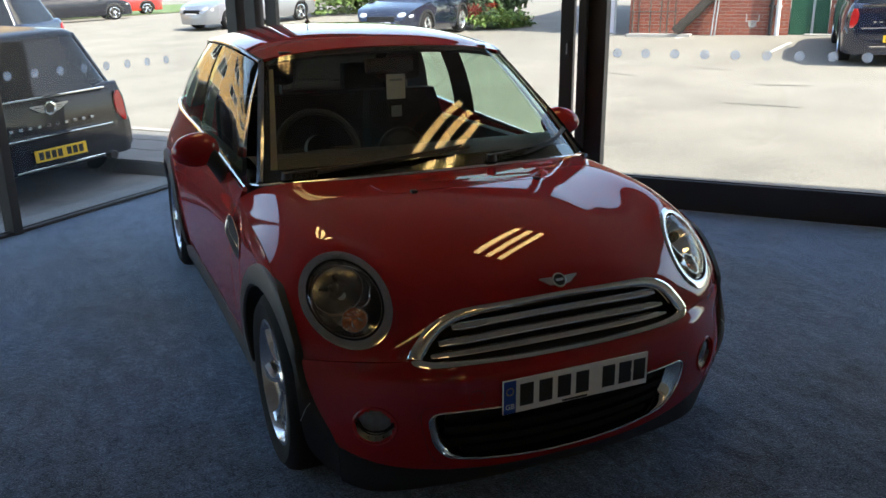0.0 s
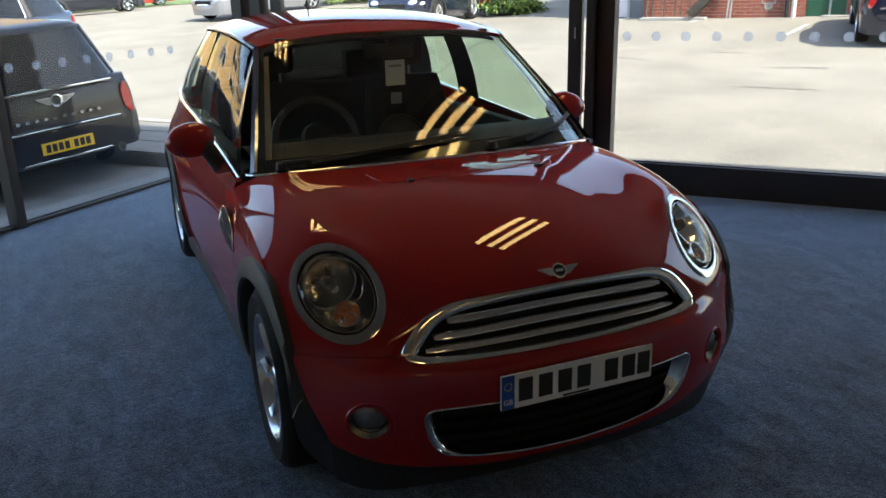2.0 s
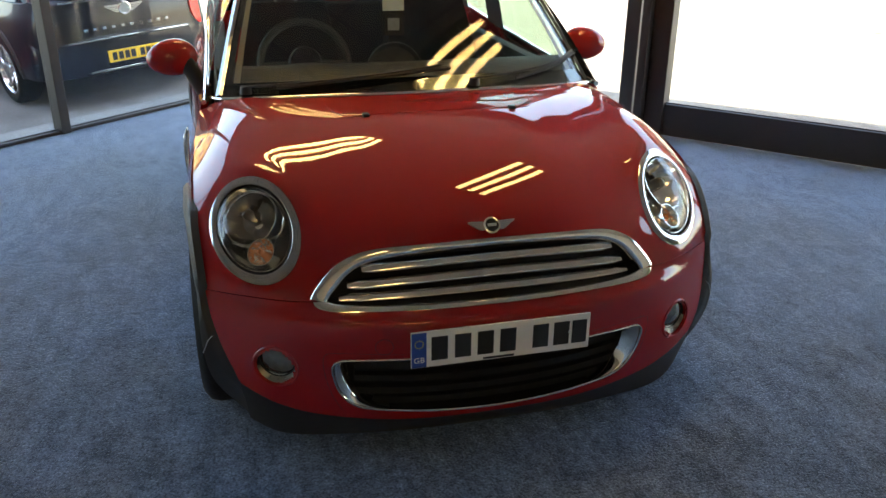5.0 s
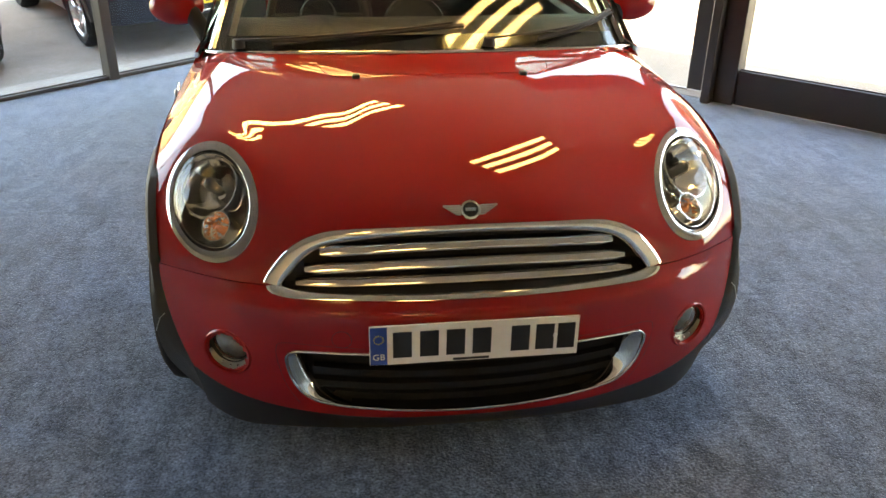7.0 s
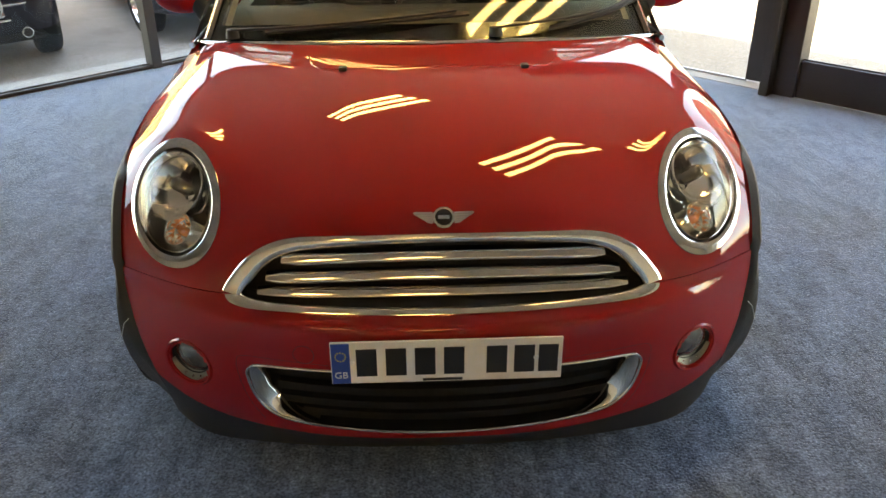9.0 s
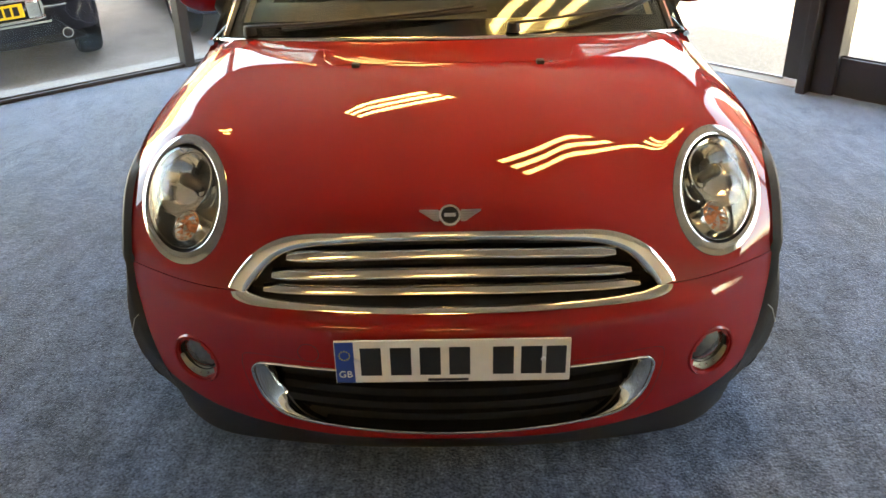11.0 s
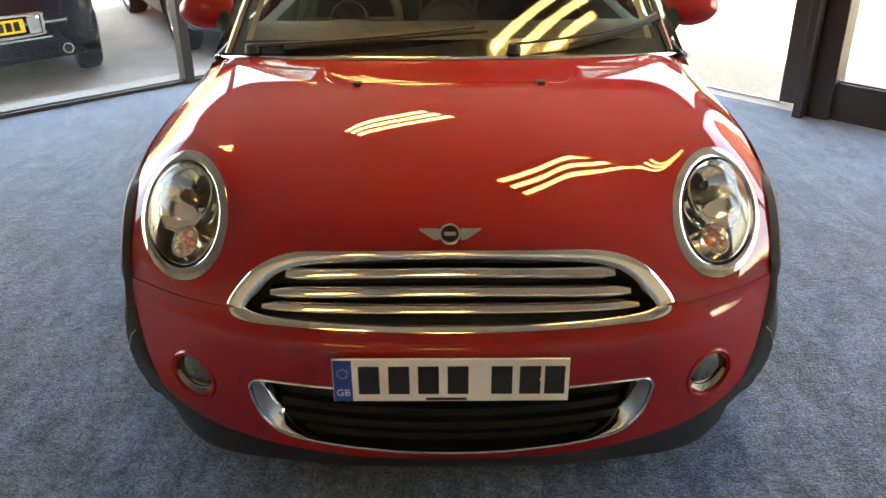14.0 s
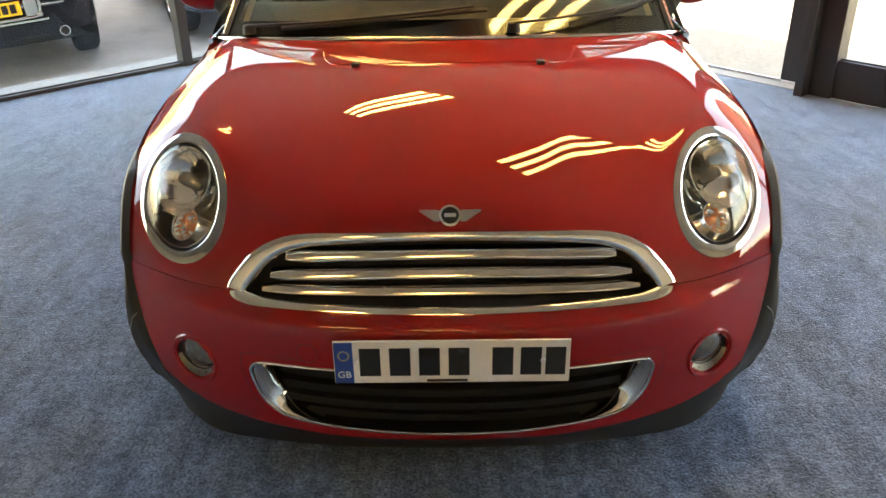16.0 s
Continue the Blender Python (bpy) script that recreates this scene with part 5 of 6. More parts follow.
# wipers: parked, both pointing to the same side
for arm in (((0.15, 0.02), (0.66, 0.185), (0.22, 0.02)), ((-0.56, 0.02), (0.06, 0.115), (-0.46, 0.02))):
    (xa, ua), (xb, ub), _ = arm

    def on_screen(x, u, lift):
        s = (x / (1.40 - 0.29 * u) + 0.5)
        return windscreen_rows(1, u, u, s, s, 1, lift=lift)[0][0]

    bm = bmesh.new()
    path = [on_screen(xa + (xb - xa) * i / 14, ua + (ub - ua) * i / 14 - 0.02 * math.sin(math.pi * i / 14), 0.032 - 0.006 * i / 14) for i in range(15)]
    tube(bm, path, 0.0055, 8, 0.0045)
    lathe(bm, [(0.0, 0.03), (0.018, 0.026), (0.022, 0.0)], 16, Matrix.Translation(on_screen(xa, 0.01, 0.004)))
    wiper = part("wiper_arm", bm, M_BLACK, car, "black windscreen wiper")
    bm = bmesh.new()
    b0, b1 = xa + 0.14 * (xb - xa) / abs(xb - xa), xb + 0.03
    path = [on_screen(b0 + (b1 - b0) * i / 14, ua + 0.01 + (ub - ua - 0.012) * i / 14, 0.012) for i in range(15)]
    ring_sweep(bm, path, [(-0.002, -0.008), (0.002, -0.008), (0.006, 0.005), (-0.006, 0.005)], False, [Vector((0, -0.6, 0.8))] * 15)
    part("wiper_blade", bm, M_BLACK, wiper)


# wheels
def wheel(parent_car, at, side, r=WHEEL_R, width=0.175, spokes=7, rim_mat=M_ALLOY, rr=0.205):
    W = Matrix.Translation(at) @ pose(0, 0, 0, 0, 90 * side, 0)
    bm = bmesh.new()
    h = width / 2
    lathe(bm, [(rr - 0.005, -h * 0.8), (rr + 0.02, -h), (r - 0.035, -h * 1.05), (r - 0.008, -h * 0.82), (r, -h * 0.5), (r, h * 0.5), (r - 0.008, h * 0.82), (r - 0.035, h * 1.05), (rr + 0.02, h), (rr - 0.002, h * 0.86)], 56, W)
    ty = part("tyre", bm, M_RUBBER, parent_car, "black rubber tyre")
    bm = bmesh.new()
    lathe(bm, [(rr + 0.006, h * 0.80), (rr + 0.008, h * 0.93), (rr - 0.004, h * 0.95), (rr - 0.012, h * 0.80), (rr - 0.02, h * 0.45), (rr - 0.025, -h * 0.8)], 56, W)
    rim = part("rim", bm, rim_mat, ty, "silver alloy wheel")
    bm = bmesh.new()
    lathe(bm, [(0.0, h * 0.70), (0.028, h * 0.70), (0.034, h * 0.62), (0.062, h * 0.55), (0.066, h * 0.2)], 32, W)
    for i in range(spokes):
        a = 2 * math.pi * i / spokes
        R = W @ pose(0, 0, 0, 0, 0, math.degrees(a))
        secs = []
        for f in [j / 8 for j in range(9)]:
            rad = 0.05 + (rr - 0.06) * f
            hw = 0.024 - 0.011 * math.sin(math.pi * min(1, f * 1.1)) + 0.014 * f**3
            top = h * (0.60 + 0.22 * f)
            tw = 0.02 * math.sin(math.pi * f)
            secs.append([R @ Vector((rad, -hw + tw, top - 0.016)), R @ Vector((rad, -hw * 0.55 + tw, top)), R @ Vector((rad, hw * 0.55 + tw, top)), R @ Vector((rad, hw + tw, top - 0.016)), R @ Vector((rad, hw * 0.7 + tw, top - 0.04)), R @ Vector((rad, -hw * 0.7 + tw, top - 0.04))])
        grid(bm, secs, closed=True)
    part("spokes", bm, rim_mat, ty)
    bm = bmesh.new()
    lathe(bm, [(0.0, -0.02), (rr - 0.05, -0.02), (rr - 0.05, -0.035)], 32, W)
    part("brake_disc", bm, M_DISC, ty)
    return ty


for side in (-1, 1):
    for ax in (AX_F, AX_R):
        wheel(car, (side * (0.742 if ax == AX_F else 0.785), ax, WHEEL_Z), side, width=0.170)

# ---- cabin ----
bm = bmesh.new()
rows = []
for a in range(9):
    u = a / 8
    rows.append([Vector((w * (0.69 + 0.03 * u), 1.06 + 0.40 * u + 0.09 * w * w * (1 - u), 0.868 + 0.055 * math.sin(math.pi * u * 0.8) - 0.10 * max(0, u - 0.75) * 4)) for w in [-1 + 2 * b / 24 for b in range(25)]])
rows.append([p + Vector((0, 0.05, -0.35)) for p in rows[-1]])
grid(bm, rows)
dash = part("dashboard", bm, M_TRIM, car, "black plastic dashboard")
bm = bmesh.new()
lathe(bm, [(0.0, 0.0), (0.10, 0.0), (0.115, 0.012), (0.12, 0.0)], 32, Matrix.Translation((0, 1.47, 0.86)) @ pose(0, 0, 0, 75))
part("centre_dial", bm, M_TRIM, dash)
bm = bmesh.new()
lathe(bm, [(0.14, -0.10), (0.15, 0.0), (0.10, 0.03), (0.0, 0.035)], 28, Matrix.Translation((-0.36, 1.42, 0.875)) @ Matrix.Diagonal((1, 0.9, 0.9, 1)))
part("dial_hood", bm, M_TRIM, dash)
bm = bmesh.new()
SW = Matrix.Translation((-0.36, 1.56, 0.885)) @ pose(0, 0, 0, 66)
ringp = [SW @ Vector((0.18 * math.cos(2 * math.pi * i / 48), 0.18 * math.sin(2 * math.pi * i / 48), 0)) for i in range(48)]
ring_sweep(bm, ringp, circle(0.016, 10), True, [(SW.to_3x3() @ Vector((0, 0, 1)))] * 48)
wheel_rim = part("steering_wheel", bm, M_TRIM, car, "black leather steering wheel")
bm = bmesh.new()
lathe(bm, [(0.0, 0.0), (0.055, 0.0), (0.07, 0.02), (0.06, 0.05)], 28, SW)
for a in (0, 180, 250, 290):
    tube(bm, [SW @ Vector((0.05 * math.cos(radians(a)), 0.05 * math.sin(radians(a)), 0.012)), SW @ Vector((0.175 * math.cos(radians(a)), 0.175 * math.sin(radians(a)), 0.0))], 0.014, 8)
part("steering_boss", bm, M_TRIM, wheel_rim)


def seat(x, y):
    bm = bmesh.new()
    box(bm, (x - 0.25, y - 0.02, 0.36), (x + 0.25, y + 0.50, 0.50), 0.05)
    st = part("seat", bm, M_SEAT, car, "dark cloth front seat")
    bm = bmesh.new()
    secs = []
    for i in range(13):
        f = i / 12
        w = 0.25 - 0.06 * f**2
        d = 0.10 - 0.04 * f
        yy, zz = y + 0.46 + 0.20 * f, 0.48 + 0.56 * f
        secs.append([Vector((x + w * sx, yy + d * sy * (0.6 if abs(sx) < 0.5 and sy < 0 else 1), zz)) for sx, sy in ((-1, -1), (-0.4, -1), (0.4, -1), (1, -1), (1.05, 0), (1, 0.8), (0, 0.9), (-1, 0.8), (-1.05, 0))])
    grid(bm, secs, closed=True)
    bm.faces.new([bm.verts.new(p) for p in secs[-1]])
    part("backrest", bm, M_SEAT, st)
    bm = bmesh.new()
    box(bm, (x - 0.125, y + 0.62, 1.085), (x + 0.125, y + 0.72, 1.26), 0.045)
    part("headrest", bm, M_SEAT, st)
    bm = bmesh.new()
    for dx in (-0.05, 0.05):
        tube(bm, [(x + dx, y + 0.665, 1.02), (x + dx, y + 0.67, 1.11)], 0.007, 8)
    part("headrest_pins", bm, M_STEEL, st)


seat(-0.36, 1.80)
seat(0.36, 1.80)
bm = bmesh.new()
box(bm, (-0.58, 2.62, 0.40), (0.58, 2.95, 0.56), 0.05)
box(bm, (-0.58, 2.92, 0.5), (0.58, 3.06, 0.98), 0.05)
part("rear_seat", bm, M_SEAT, car, "dark cloth rear bench seat")
for x in (-0.32, 0.32):
    boxed("rear_headrest", (x - 0.13, 2.96, 0.98), (x + 0.13, 3.06, 1.15), M_SEAT, car, 0.03)
for side in (-1, 1):
    bm = bmesh.new()
    box(bm, (side * 0.70 - 0.03, 1.25, 0.30), (side * 0.70 + 0.03, 3.2, 0.86), 0.02)
    part("door_card", bm, M_TRIM, car)
boxed("cabin_floor", (-0.66, 1.15, 0.26), (0.66, 3.3, 0.30), M_DEEP, car, 0.01)
boxed("bulkhead", (-0.66, 1.02, 0.26), (0.66, 1.06, 0.85), M_DEEP, car, 0.004)
bm = bmesh.new()
box(bm, (-0.115, 1.60, 1.205), (0.115, 1.63, 1.270), 0.012)
tube(bm, [(0, 1.62, 1.26), (0, 1.60, 1.315)], 0.012, 8)
part("rear_view_mirror", bm, M_GLOSSBLACK, car, "black inside mirror")
for side in (-1, 1):
    bm = bmesh.new()
    box(bm, (side * 0.30 - 0.19, 1.62, 1.298), (side * 0.30 + 0.19, 1.76, 1.312), 0.006)
    part("sun_visor", bm, M_TRIM, car)
# sale tag hung from the mirror
tag = thing("paper_tag", "white card hanger hung from the inside mirror with dark print", "tag", m=pose(0.02, 1.585, 1.20))
boxed("card", (-0.045, -0.001, -0.11), (0.045, 0.001, 0.0), M_PAPER, tag, 0, "white card with a dark printed foot")
boxed("dark_print", (-0.045, -0.001, -0.21), (0.045, 0.001, -0.112), M_MESH, tag, 0)
boxed("pale_print", (-0.025, -0.003, -0.19), (0.025, -0.0015, -0.14), M_STEEL, tag, 0)
boxed("print_bar", (-0.03, -0.003, -0.03), (0.03, -0.0015, -0.02), M_STEEL, tag, 0)


# ---- outside: a sloping car park that flattens towards the horizon ----
def ease(v, lo, hi, soft=3.0):
    if v > hi - soft:
        v = hi - soft + soft * math.tanh((v - hi + soft) / soft)
    if v < lo + soft:
        v = lo + soft + soft * math.tanh((v - lo - soft) / soft)
    return v


def ground_z(x, y):
    return -0.46 + 0.05 * ease(x, -6, 16) + 0.035 * ease(y, -6, 30)


def to_room(x, y):
    r = Vector((x, y, 0)) - CORNER
    return r.x * 0.676 - r.y * 0.737, -r.x * 0.737 - r.y * 0.676


bm = bmesh.new()
ss = [-900, -200, -80, -50, -40, -35, -30] + [-27 + 1.5 * i for i in range(17)] + [-1.6, -0.9, -0.4, -0.10, 1.0, 2.0, 3.0, 4.0, 5.0, 6.0, 7.0, 8.0, 9.0, 10.0, 10.7, 12, 14, 17, 20, 25, 30, 40, 60, 100, 300, 900]
ds = [-900, -200, -80, -50, -40, -35, -30] + [-27 + 1.5 * i for i in range(17)] + [-1.5, -0.8, -0.4, -0.10, 1.0, 2.0, 3.0, 4.0, 5.0, 6.0, 7.0, 8.0, 9.0, 10.2, 12, 14, 17, 20, 30, 60, 100, 300, 900]
rows = []
for a in ss:
    row = []
    for b in ds:
        q = ROOM @ Vector((a, b, 0))
        row.append(Vector((q.x, q.y, ground_z(q.x, q.y))))
    rows.append(row)


def outdoors(p):
    a, b = to_room(p.x, p.y)
    return not (a > -0.1 and a < 10.7 and b > -0.1 and b < 10.2)


grid(bm, rows, keep=outdoors)
tagged(part("ground", bm, M_ASPHALT), "sun-bleached worn tarmac of the sloping car park", "ground", kind="structure")

# concrete ledge along the glazed side wall, and the pavement round the corner
tagged(room_box("ledge", (-0.42, 0.05, -0.6), (-0.10, 10.0, -0.02), M_CONCRETE, bevel=0.012), "weathered concrete ledge outside the glass", "ledge", kind="structure")
pavement = tagged(room_box("pavement", (-3.6, -2.0, -0.8), (-0.05, -0.42, -0.118), M_PATCH, bevel=0.005), "worn paving slabs beside the parked cars, greyed to stand for shade", "pavement", kind="structure")
bm = bmesh.new()
box(bm, (0.006, 0.006, -0.03), (0.586, 0.520, 0.018), 0.006)
slab_mesh = bpy.data.meshes.new("slab")
bm.to_mesh(slab_mesh)
bm.free()
slab_mesh.materials.append(M_PAVING)
for i in range(6):
    for j in range(3):
        slab = new("slab", slab_mesh)
        slab.parent = pavement
        slab.matrix_world = ROOM @ pose(-3.6 + 0.592 * i, -2.0 + 0.527 * j, -0.118 + random.uniform(-0.003, 0.003), random.uniform(-0.3, 0.3), random.uniform(-0.3, 0.3), 0)
tagged(room_box("pavement_edge", (-3.6, -2.14, -0.8), (0.0, -2.004, -0.08), M_KERB, bevel=0.015), "pale stone kerb in the sun", "kerb", kind="structure")


def strip(name, label, a, b, wide, mat, kind="structure", n=6):
    """A thin painted or tarred strip that follows the slope."""
    bm = bmesh.new()
    a, b = Vector((*a, 0)), Vector((*b, 0))
    t = (b - a).normalized()
    o = Vector((-t.y, t.x, 0))
    rows = []
    for i in range(n + 1):
        c = a.lerp(b, i / n)
        w = wide / 2 * (random.uniform(0.15, 1.2) if n > 20 else random.uniform(0.7, 1.2))
        j = random.uniform(-0.3, 0.3) * wide
        rows.append([Vector(((c + o * (j + k * w)).x, (c + o * (j + k * w)).y, ground_z((c + o * (j + k * w)).x, (c + o * (j + k * w)).y) + 0.006)) for k in (-1, 1)])
    grid(bm, rows)
    return tagged(part(name, bm, mat), label, "marking", kind=kind)


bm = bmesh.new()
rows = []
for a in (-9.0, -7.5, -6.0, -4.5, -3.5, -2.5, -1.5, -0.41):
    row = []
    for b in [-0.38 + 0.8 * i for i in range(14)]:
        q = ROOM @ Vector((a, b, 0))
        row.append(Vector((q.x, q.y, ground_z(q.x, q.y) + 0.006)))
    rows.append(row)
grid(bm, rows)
tagged(part("apron", bm, M_BAY), "rough tarmac bay along the glazed wall, its grey toned for shade", "apron", kind="structure")


# generic parked car, built from its own curves: x across, y lengthwise from tail (0) to nose
def parked_car(name, label, paint, m, length=4.1, width=1.78, height=1.55, tail="suv", lamps=True, plate_mat=None, plate_z=0.45, group="parked cars", framed=False, skirt=0.2):
    t = thing(name, label, "car", group)
    hw, L, H = width / 2, length, height
    belt = H * 0.62
    r = 0.335 if H > 1.5 else 0.315
    half = [(0.0, hw * 0.80), (0.05, hw * 0.885), (0.16, hw * 0.945), (0.40, hw * 0.985), (0.9, hw), (L * 0.55, hw), (L - 0.9, hw * 0.985), (L - 0.35, hw * 0.90), (L - 0.08, hw * 0.74), (L, hw * 0.58)]
    if tail == "suv":
        top = [(0.0, 0.62), (0.03, belt * 0.98), (0.25, belt * 1.02), (L * 0.55, belt), (L - 1.15, belt * 0.98), (L - 0.6, belt * 0.90), (L - 0.18, belt * 0.78), (L, 0.55)]
    else:
        top = [(0.0, 0.60), (0.05, belt * 0.97), (0.5, belt * 1.03), (L * 0.55, belt), (L - 1.25, belt * 0.98), (L - 0.6, belt * 0.90), (L - 0.18, belt * 0.77), (L, 0.52)]
    ax = (0.78, L - 0.82)

    def w_at(y, z):
        f = smooth_line([(0.18, 0.93), (0.35, 0.985), (0.6, 1.0), (belt * 0.85, 0.985), (belt, 0.93), (belt * 1.1, 0.90)], z)
        return smooth_line(half, y) * f

    bm = bmesh.new()
    rows = []
    ny, nz = 64, 18
    low = skirt
    for a in range(ny + 1):
        y = L * (0.5 - 0.5 * math.cos(math.pi * a / ny))
        zt = smooth_line(top, y)
        row = []
        for b in range(nz + 1):
            z = low + (zt - low) * b / nz
            row.append(Vector((w_at(y, z), y, z)))
        xt = row[-1].x
        row += [Vector((xt * (1 - c / 8), y, zt + 0.05 * (1 - (1 - c / 8) ** 2) * (y > L - 1.3) + 0.0)) for c in range(1, 9)]
        rows.append(row)
    arch = lambda p: any((p.y - q) ** 2 + (p.z - r) ** 2 < (r + 0.045) ** 2 for q in ax) and abs(p.x) > hw * 0.75
    keep = lambda p: not arch(p) and not (p.z > belt * 0.9 and abs(p.x) < hw * 0.84 and 0.55 < p.y < L - 1.45)
    grid(bm, rows, keep=keep)
    grid(bm, [[Vector((-p.x, p.y, p.z)) for p in q] for q in rows], keep=keep)
    # tail and nose caps
    for row in (rows[0], rows[-1]):
        bulge = -0.055 if row is rows[0] else 0.05
        grid(bm, [[Vector((p.x * s, p.y + bulge * (1 - s * s) * (1 - (b / nz) ** 4), p.z)) for b, p in enumerate(row[: nz + 1])] for s in [1 - 2 * i / 16 for i in range(17)]])
    bmesh.ops.remove_doubles(bm, verts=bm.verts, dist=0.0005)
    body = part("body", bm, paint, t)
    # cabin: glass band and roof
    yb0, yb1 = (0.04, L - 1.10) if tail == "suv" else (0.22, L - 1.05)
    yr0, yr1 = (0.32, L - 1.95) if tail == "suv" else (0.85, L - 1.95)
    bx_, rx = hw * 0.905, hw * 0.70

    def cab(f, u):
        # f round the outline 0..1, u up
        a = 2 * math.pi * f
        e = 0.30
        cx, cy = math.copysign(abs(math.cos(a)) ** e, math.cos(a)), math.copysign(abs(math.sin(a)) ** e, math.sin(a))
        yb, yr = (yb0 + yb1) / 2 + (yb1 - yb0) / 2 * cy, (yr0 + yr1) / 2 + (yr1 - yr0) / 2 * cy
        return Vector((cx * (bx_ + (rx - bx_) * u), yb + (yr - yb) * u, belt - 0.02 + (H - 0.07 - belt + 0.02) * u))

    bm = bmesh.new()
    grid(bm, [[cab(i / 96, u / 8) for i in range(96)] for u in range(9)], closed=True)
    part("windows", bm, M_DARKGLASS, t, "dark tinted car windows")
    bm = bmesh.new()
    rows = []
    for s, z in ((1.02, H - 0.085), (1.0, H - 0.055), (0.94, H - 0.028), (0.75, H - 0.010), (0.4, H), (0.02, H + 0.002)):
        c = Vector((0, (yr0 + yr1) / 2, 0))
        rows.append([Vector(((cab(i / 96, 1).x) * s, c.y + (cab(i / 96, 1).y - c.y) * s, z)) for i in range(96)])
    grid(bm, rows, closed=True)
    part("roof", bm, paint, t)
    # pillars
    for f in (0.05, 0.125, 0.27 / 2 * 0 + 0.23, 0.375, 0.45, 0.55, 0.625, 0.77, 0.875, 0.95):
        if abs(math.sin(2 * math.pi * f)) > 0.9 or abs(math.cos(2 * math.pi * f)) > 0.95:
            continue
        bm = bmesh.new()
        pts = [cab(f, u / 6) for u in range(7)]
        ctr = Vector((0, (yb0 + yb1) / 2, belt))
        tube(bm, [p + (p - ctr).normalized() * 0.004 for p in pts], 0.035, 8, 0.02)
        part("pillar", bm, paint, t)
    # dark lower cladding
    for s in (-1, 1):
        for q in ax:
            bm = bmesh.new()
            rows = []
            for i in range(25):
                a = radians(-5 + 190 * i / 24)
                row = []
                for rad, o in ((r + 0.02, -0.05), (r + 0.025, 0.012), (r + 0.085, 0.012), (r + 0.09, -0.01)):
                    y, z = q - rad * math.cos(a), r + rad * math.sin(a)
                    row.append(Vector((s * (w_at(y, min(z, belt * 0.8)) + o), y, z)))
                rows.append(row)
            grid(bm, rows)
            part("arch_trim", bm, M_BLACK if tail == "suv" else paint, t)
    boxed("underbody", (-hw * 0.70, 0.45, 0.20), (hw * 0.85, L - 0.2, 0.40), M_DEEP, t, 0.03)
    for s in (-1, 1):
        for q in ax:
            wheel(t, (s * (hw - 0.115), q, r), s, r, 0.205, 5, M_ALLOY, r * 0.68)
    for s in (-1, 1):
        # tail lamps
        bm = bmesh.new()
        zt = belt * (0.98 if framed else 0.80)
        rows = [[Vector((s * (w_at(0.02 + 0.0, z) * (1.0 if b else 0.87 + 0.09 * abs((z - zt) / 0.15) ** 2.5) + 0.004), 0.13 * b - 0.012, z)) for b in (0, 0.15, 0.5, 1.0)] for z in [zt - 0.15 + 0.30 * i / 8 for i in range(9)]]
        grid(bm, rows)
        bmesh.ops.solidify(bm, geom=bm.faces[:], thickness=0.02)
        part("tail_lamp", bm, M_TAIL, t, "red tail lamp")
        # head lamps
        bm = bmesh.new()
        bmesh.ops.create_uvsphere(bm, u_segments=20, v_segments=12, radius=1.0)
        bmesh.ops.transform(bm, matrix=Matrix.Translation((s * hw * 0.66, L - 0.20, belt * 0.70)) @ pose(0, 0, 0, -20, 0, -s * 32) @ Matrix.Diagonal((0.21, 0.12, 0.085, 1)), verts=bm.verts)
        part("head_lamp", bm, M_HEADLAMP, t, "clear head lamp")
        bm = bmesh.new()
        bmesh.ops.create_uvsphere(bm, u_segments=16, v_segments=10, radius=1.0)
        bmesh.ops.transform(bm, matrix=Matrix.Translation((s * (hw + 0.09), L - 1.35, belt + 0.06)) @ Matrix.Diagonal((0.11, 0.07, 0.075, 1)), verts=bm.verts)
        part("door_mirror", bm, paint, t)
    # front: grille and lower intake, bumper
    boxed("grille", (-hw * 0.42, L - 0.09, belt * 0.50), (hw * 0.42, L + 0.004, belt * 0.70), M_MESH, t, 0.02)
    boxed("lower_intake", (-hw * 0.52, L - 0.12, 0.26), (hw * 0.52, L + 0.006, 0.40), M_MESH, t, 0.02)
    boxed("number_plate", (-0.26, L + 0.003, 0.42), (0.26, L + 0.014, 0.53), M_PLATEW, t, 0.002)
    # rear bumper and plate
    bm = bmesh.new()
    rows = []
    for z, o in ((skirt + 0.03, 0.02), (skirt + 0.06, -0.035), (0.50, -0.055), (0.60, -0.045), (0.64, 0.0)):
        rows.append([Vector((hw * 0.96 * math.sin(a), 0.30 - (0.30 - o) * math.cos(a) ** 0.35, z)) for a in [radians(-90 + 180 * i / 32) for i in range(33)]])
    grid(bm, rows)
    part("rear_bumper", bm, paint, t)
    if plate_mat:
        pl = boxed("rear_plate", (-0.26, -0.072, plate_z - 0.055), (0.26, -0.060, plate_z + 0.055), plate_mat, t, 0.002, "yellow rear plate with dark bars")
        for i in range(7):
            x0 = -0.225 + 0.062 * i + (0.03 if i > 3 else 0)
            boxed("plate_bar", (x0, -0.0735, plate_z - 0.036), (x0 + 0.046, -0.0715, plate_z + 0.036), M_INK, pl, 0)
        boxed("bumper_strip", (-0.45, -0.060, plate_z - 0.13), (0.45, -0.045, plate_z - 0.11), M_CHROME, t, 0.004, "chrome bumper strip")
        bm = bmesh.new()
        ez = 0.38 if framed else 0.30
        tube(bm, [(0.55, -0.055, ez), (0.55, 0.15, ez)], 0.045, 16)
        part("exhaust", bm, M_CHROME, t)
        bm = bmesh.new()
        lathe(bm, [(0, 0.0), (0.036, 0.0)], 16, Matrix.Translation((0.55, -0.0565, ez)) @ pose(0, 0, 0, 90))
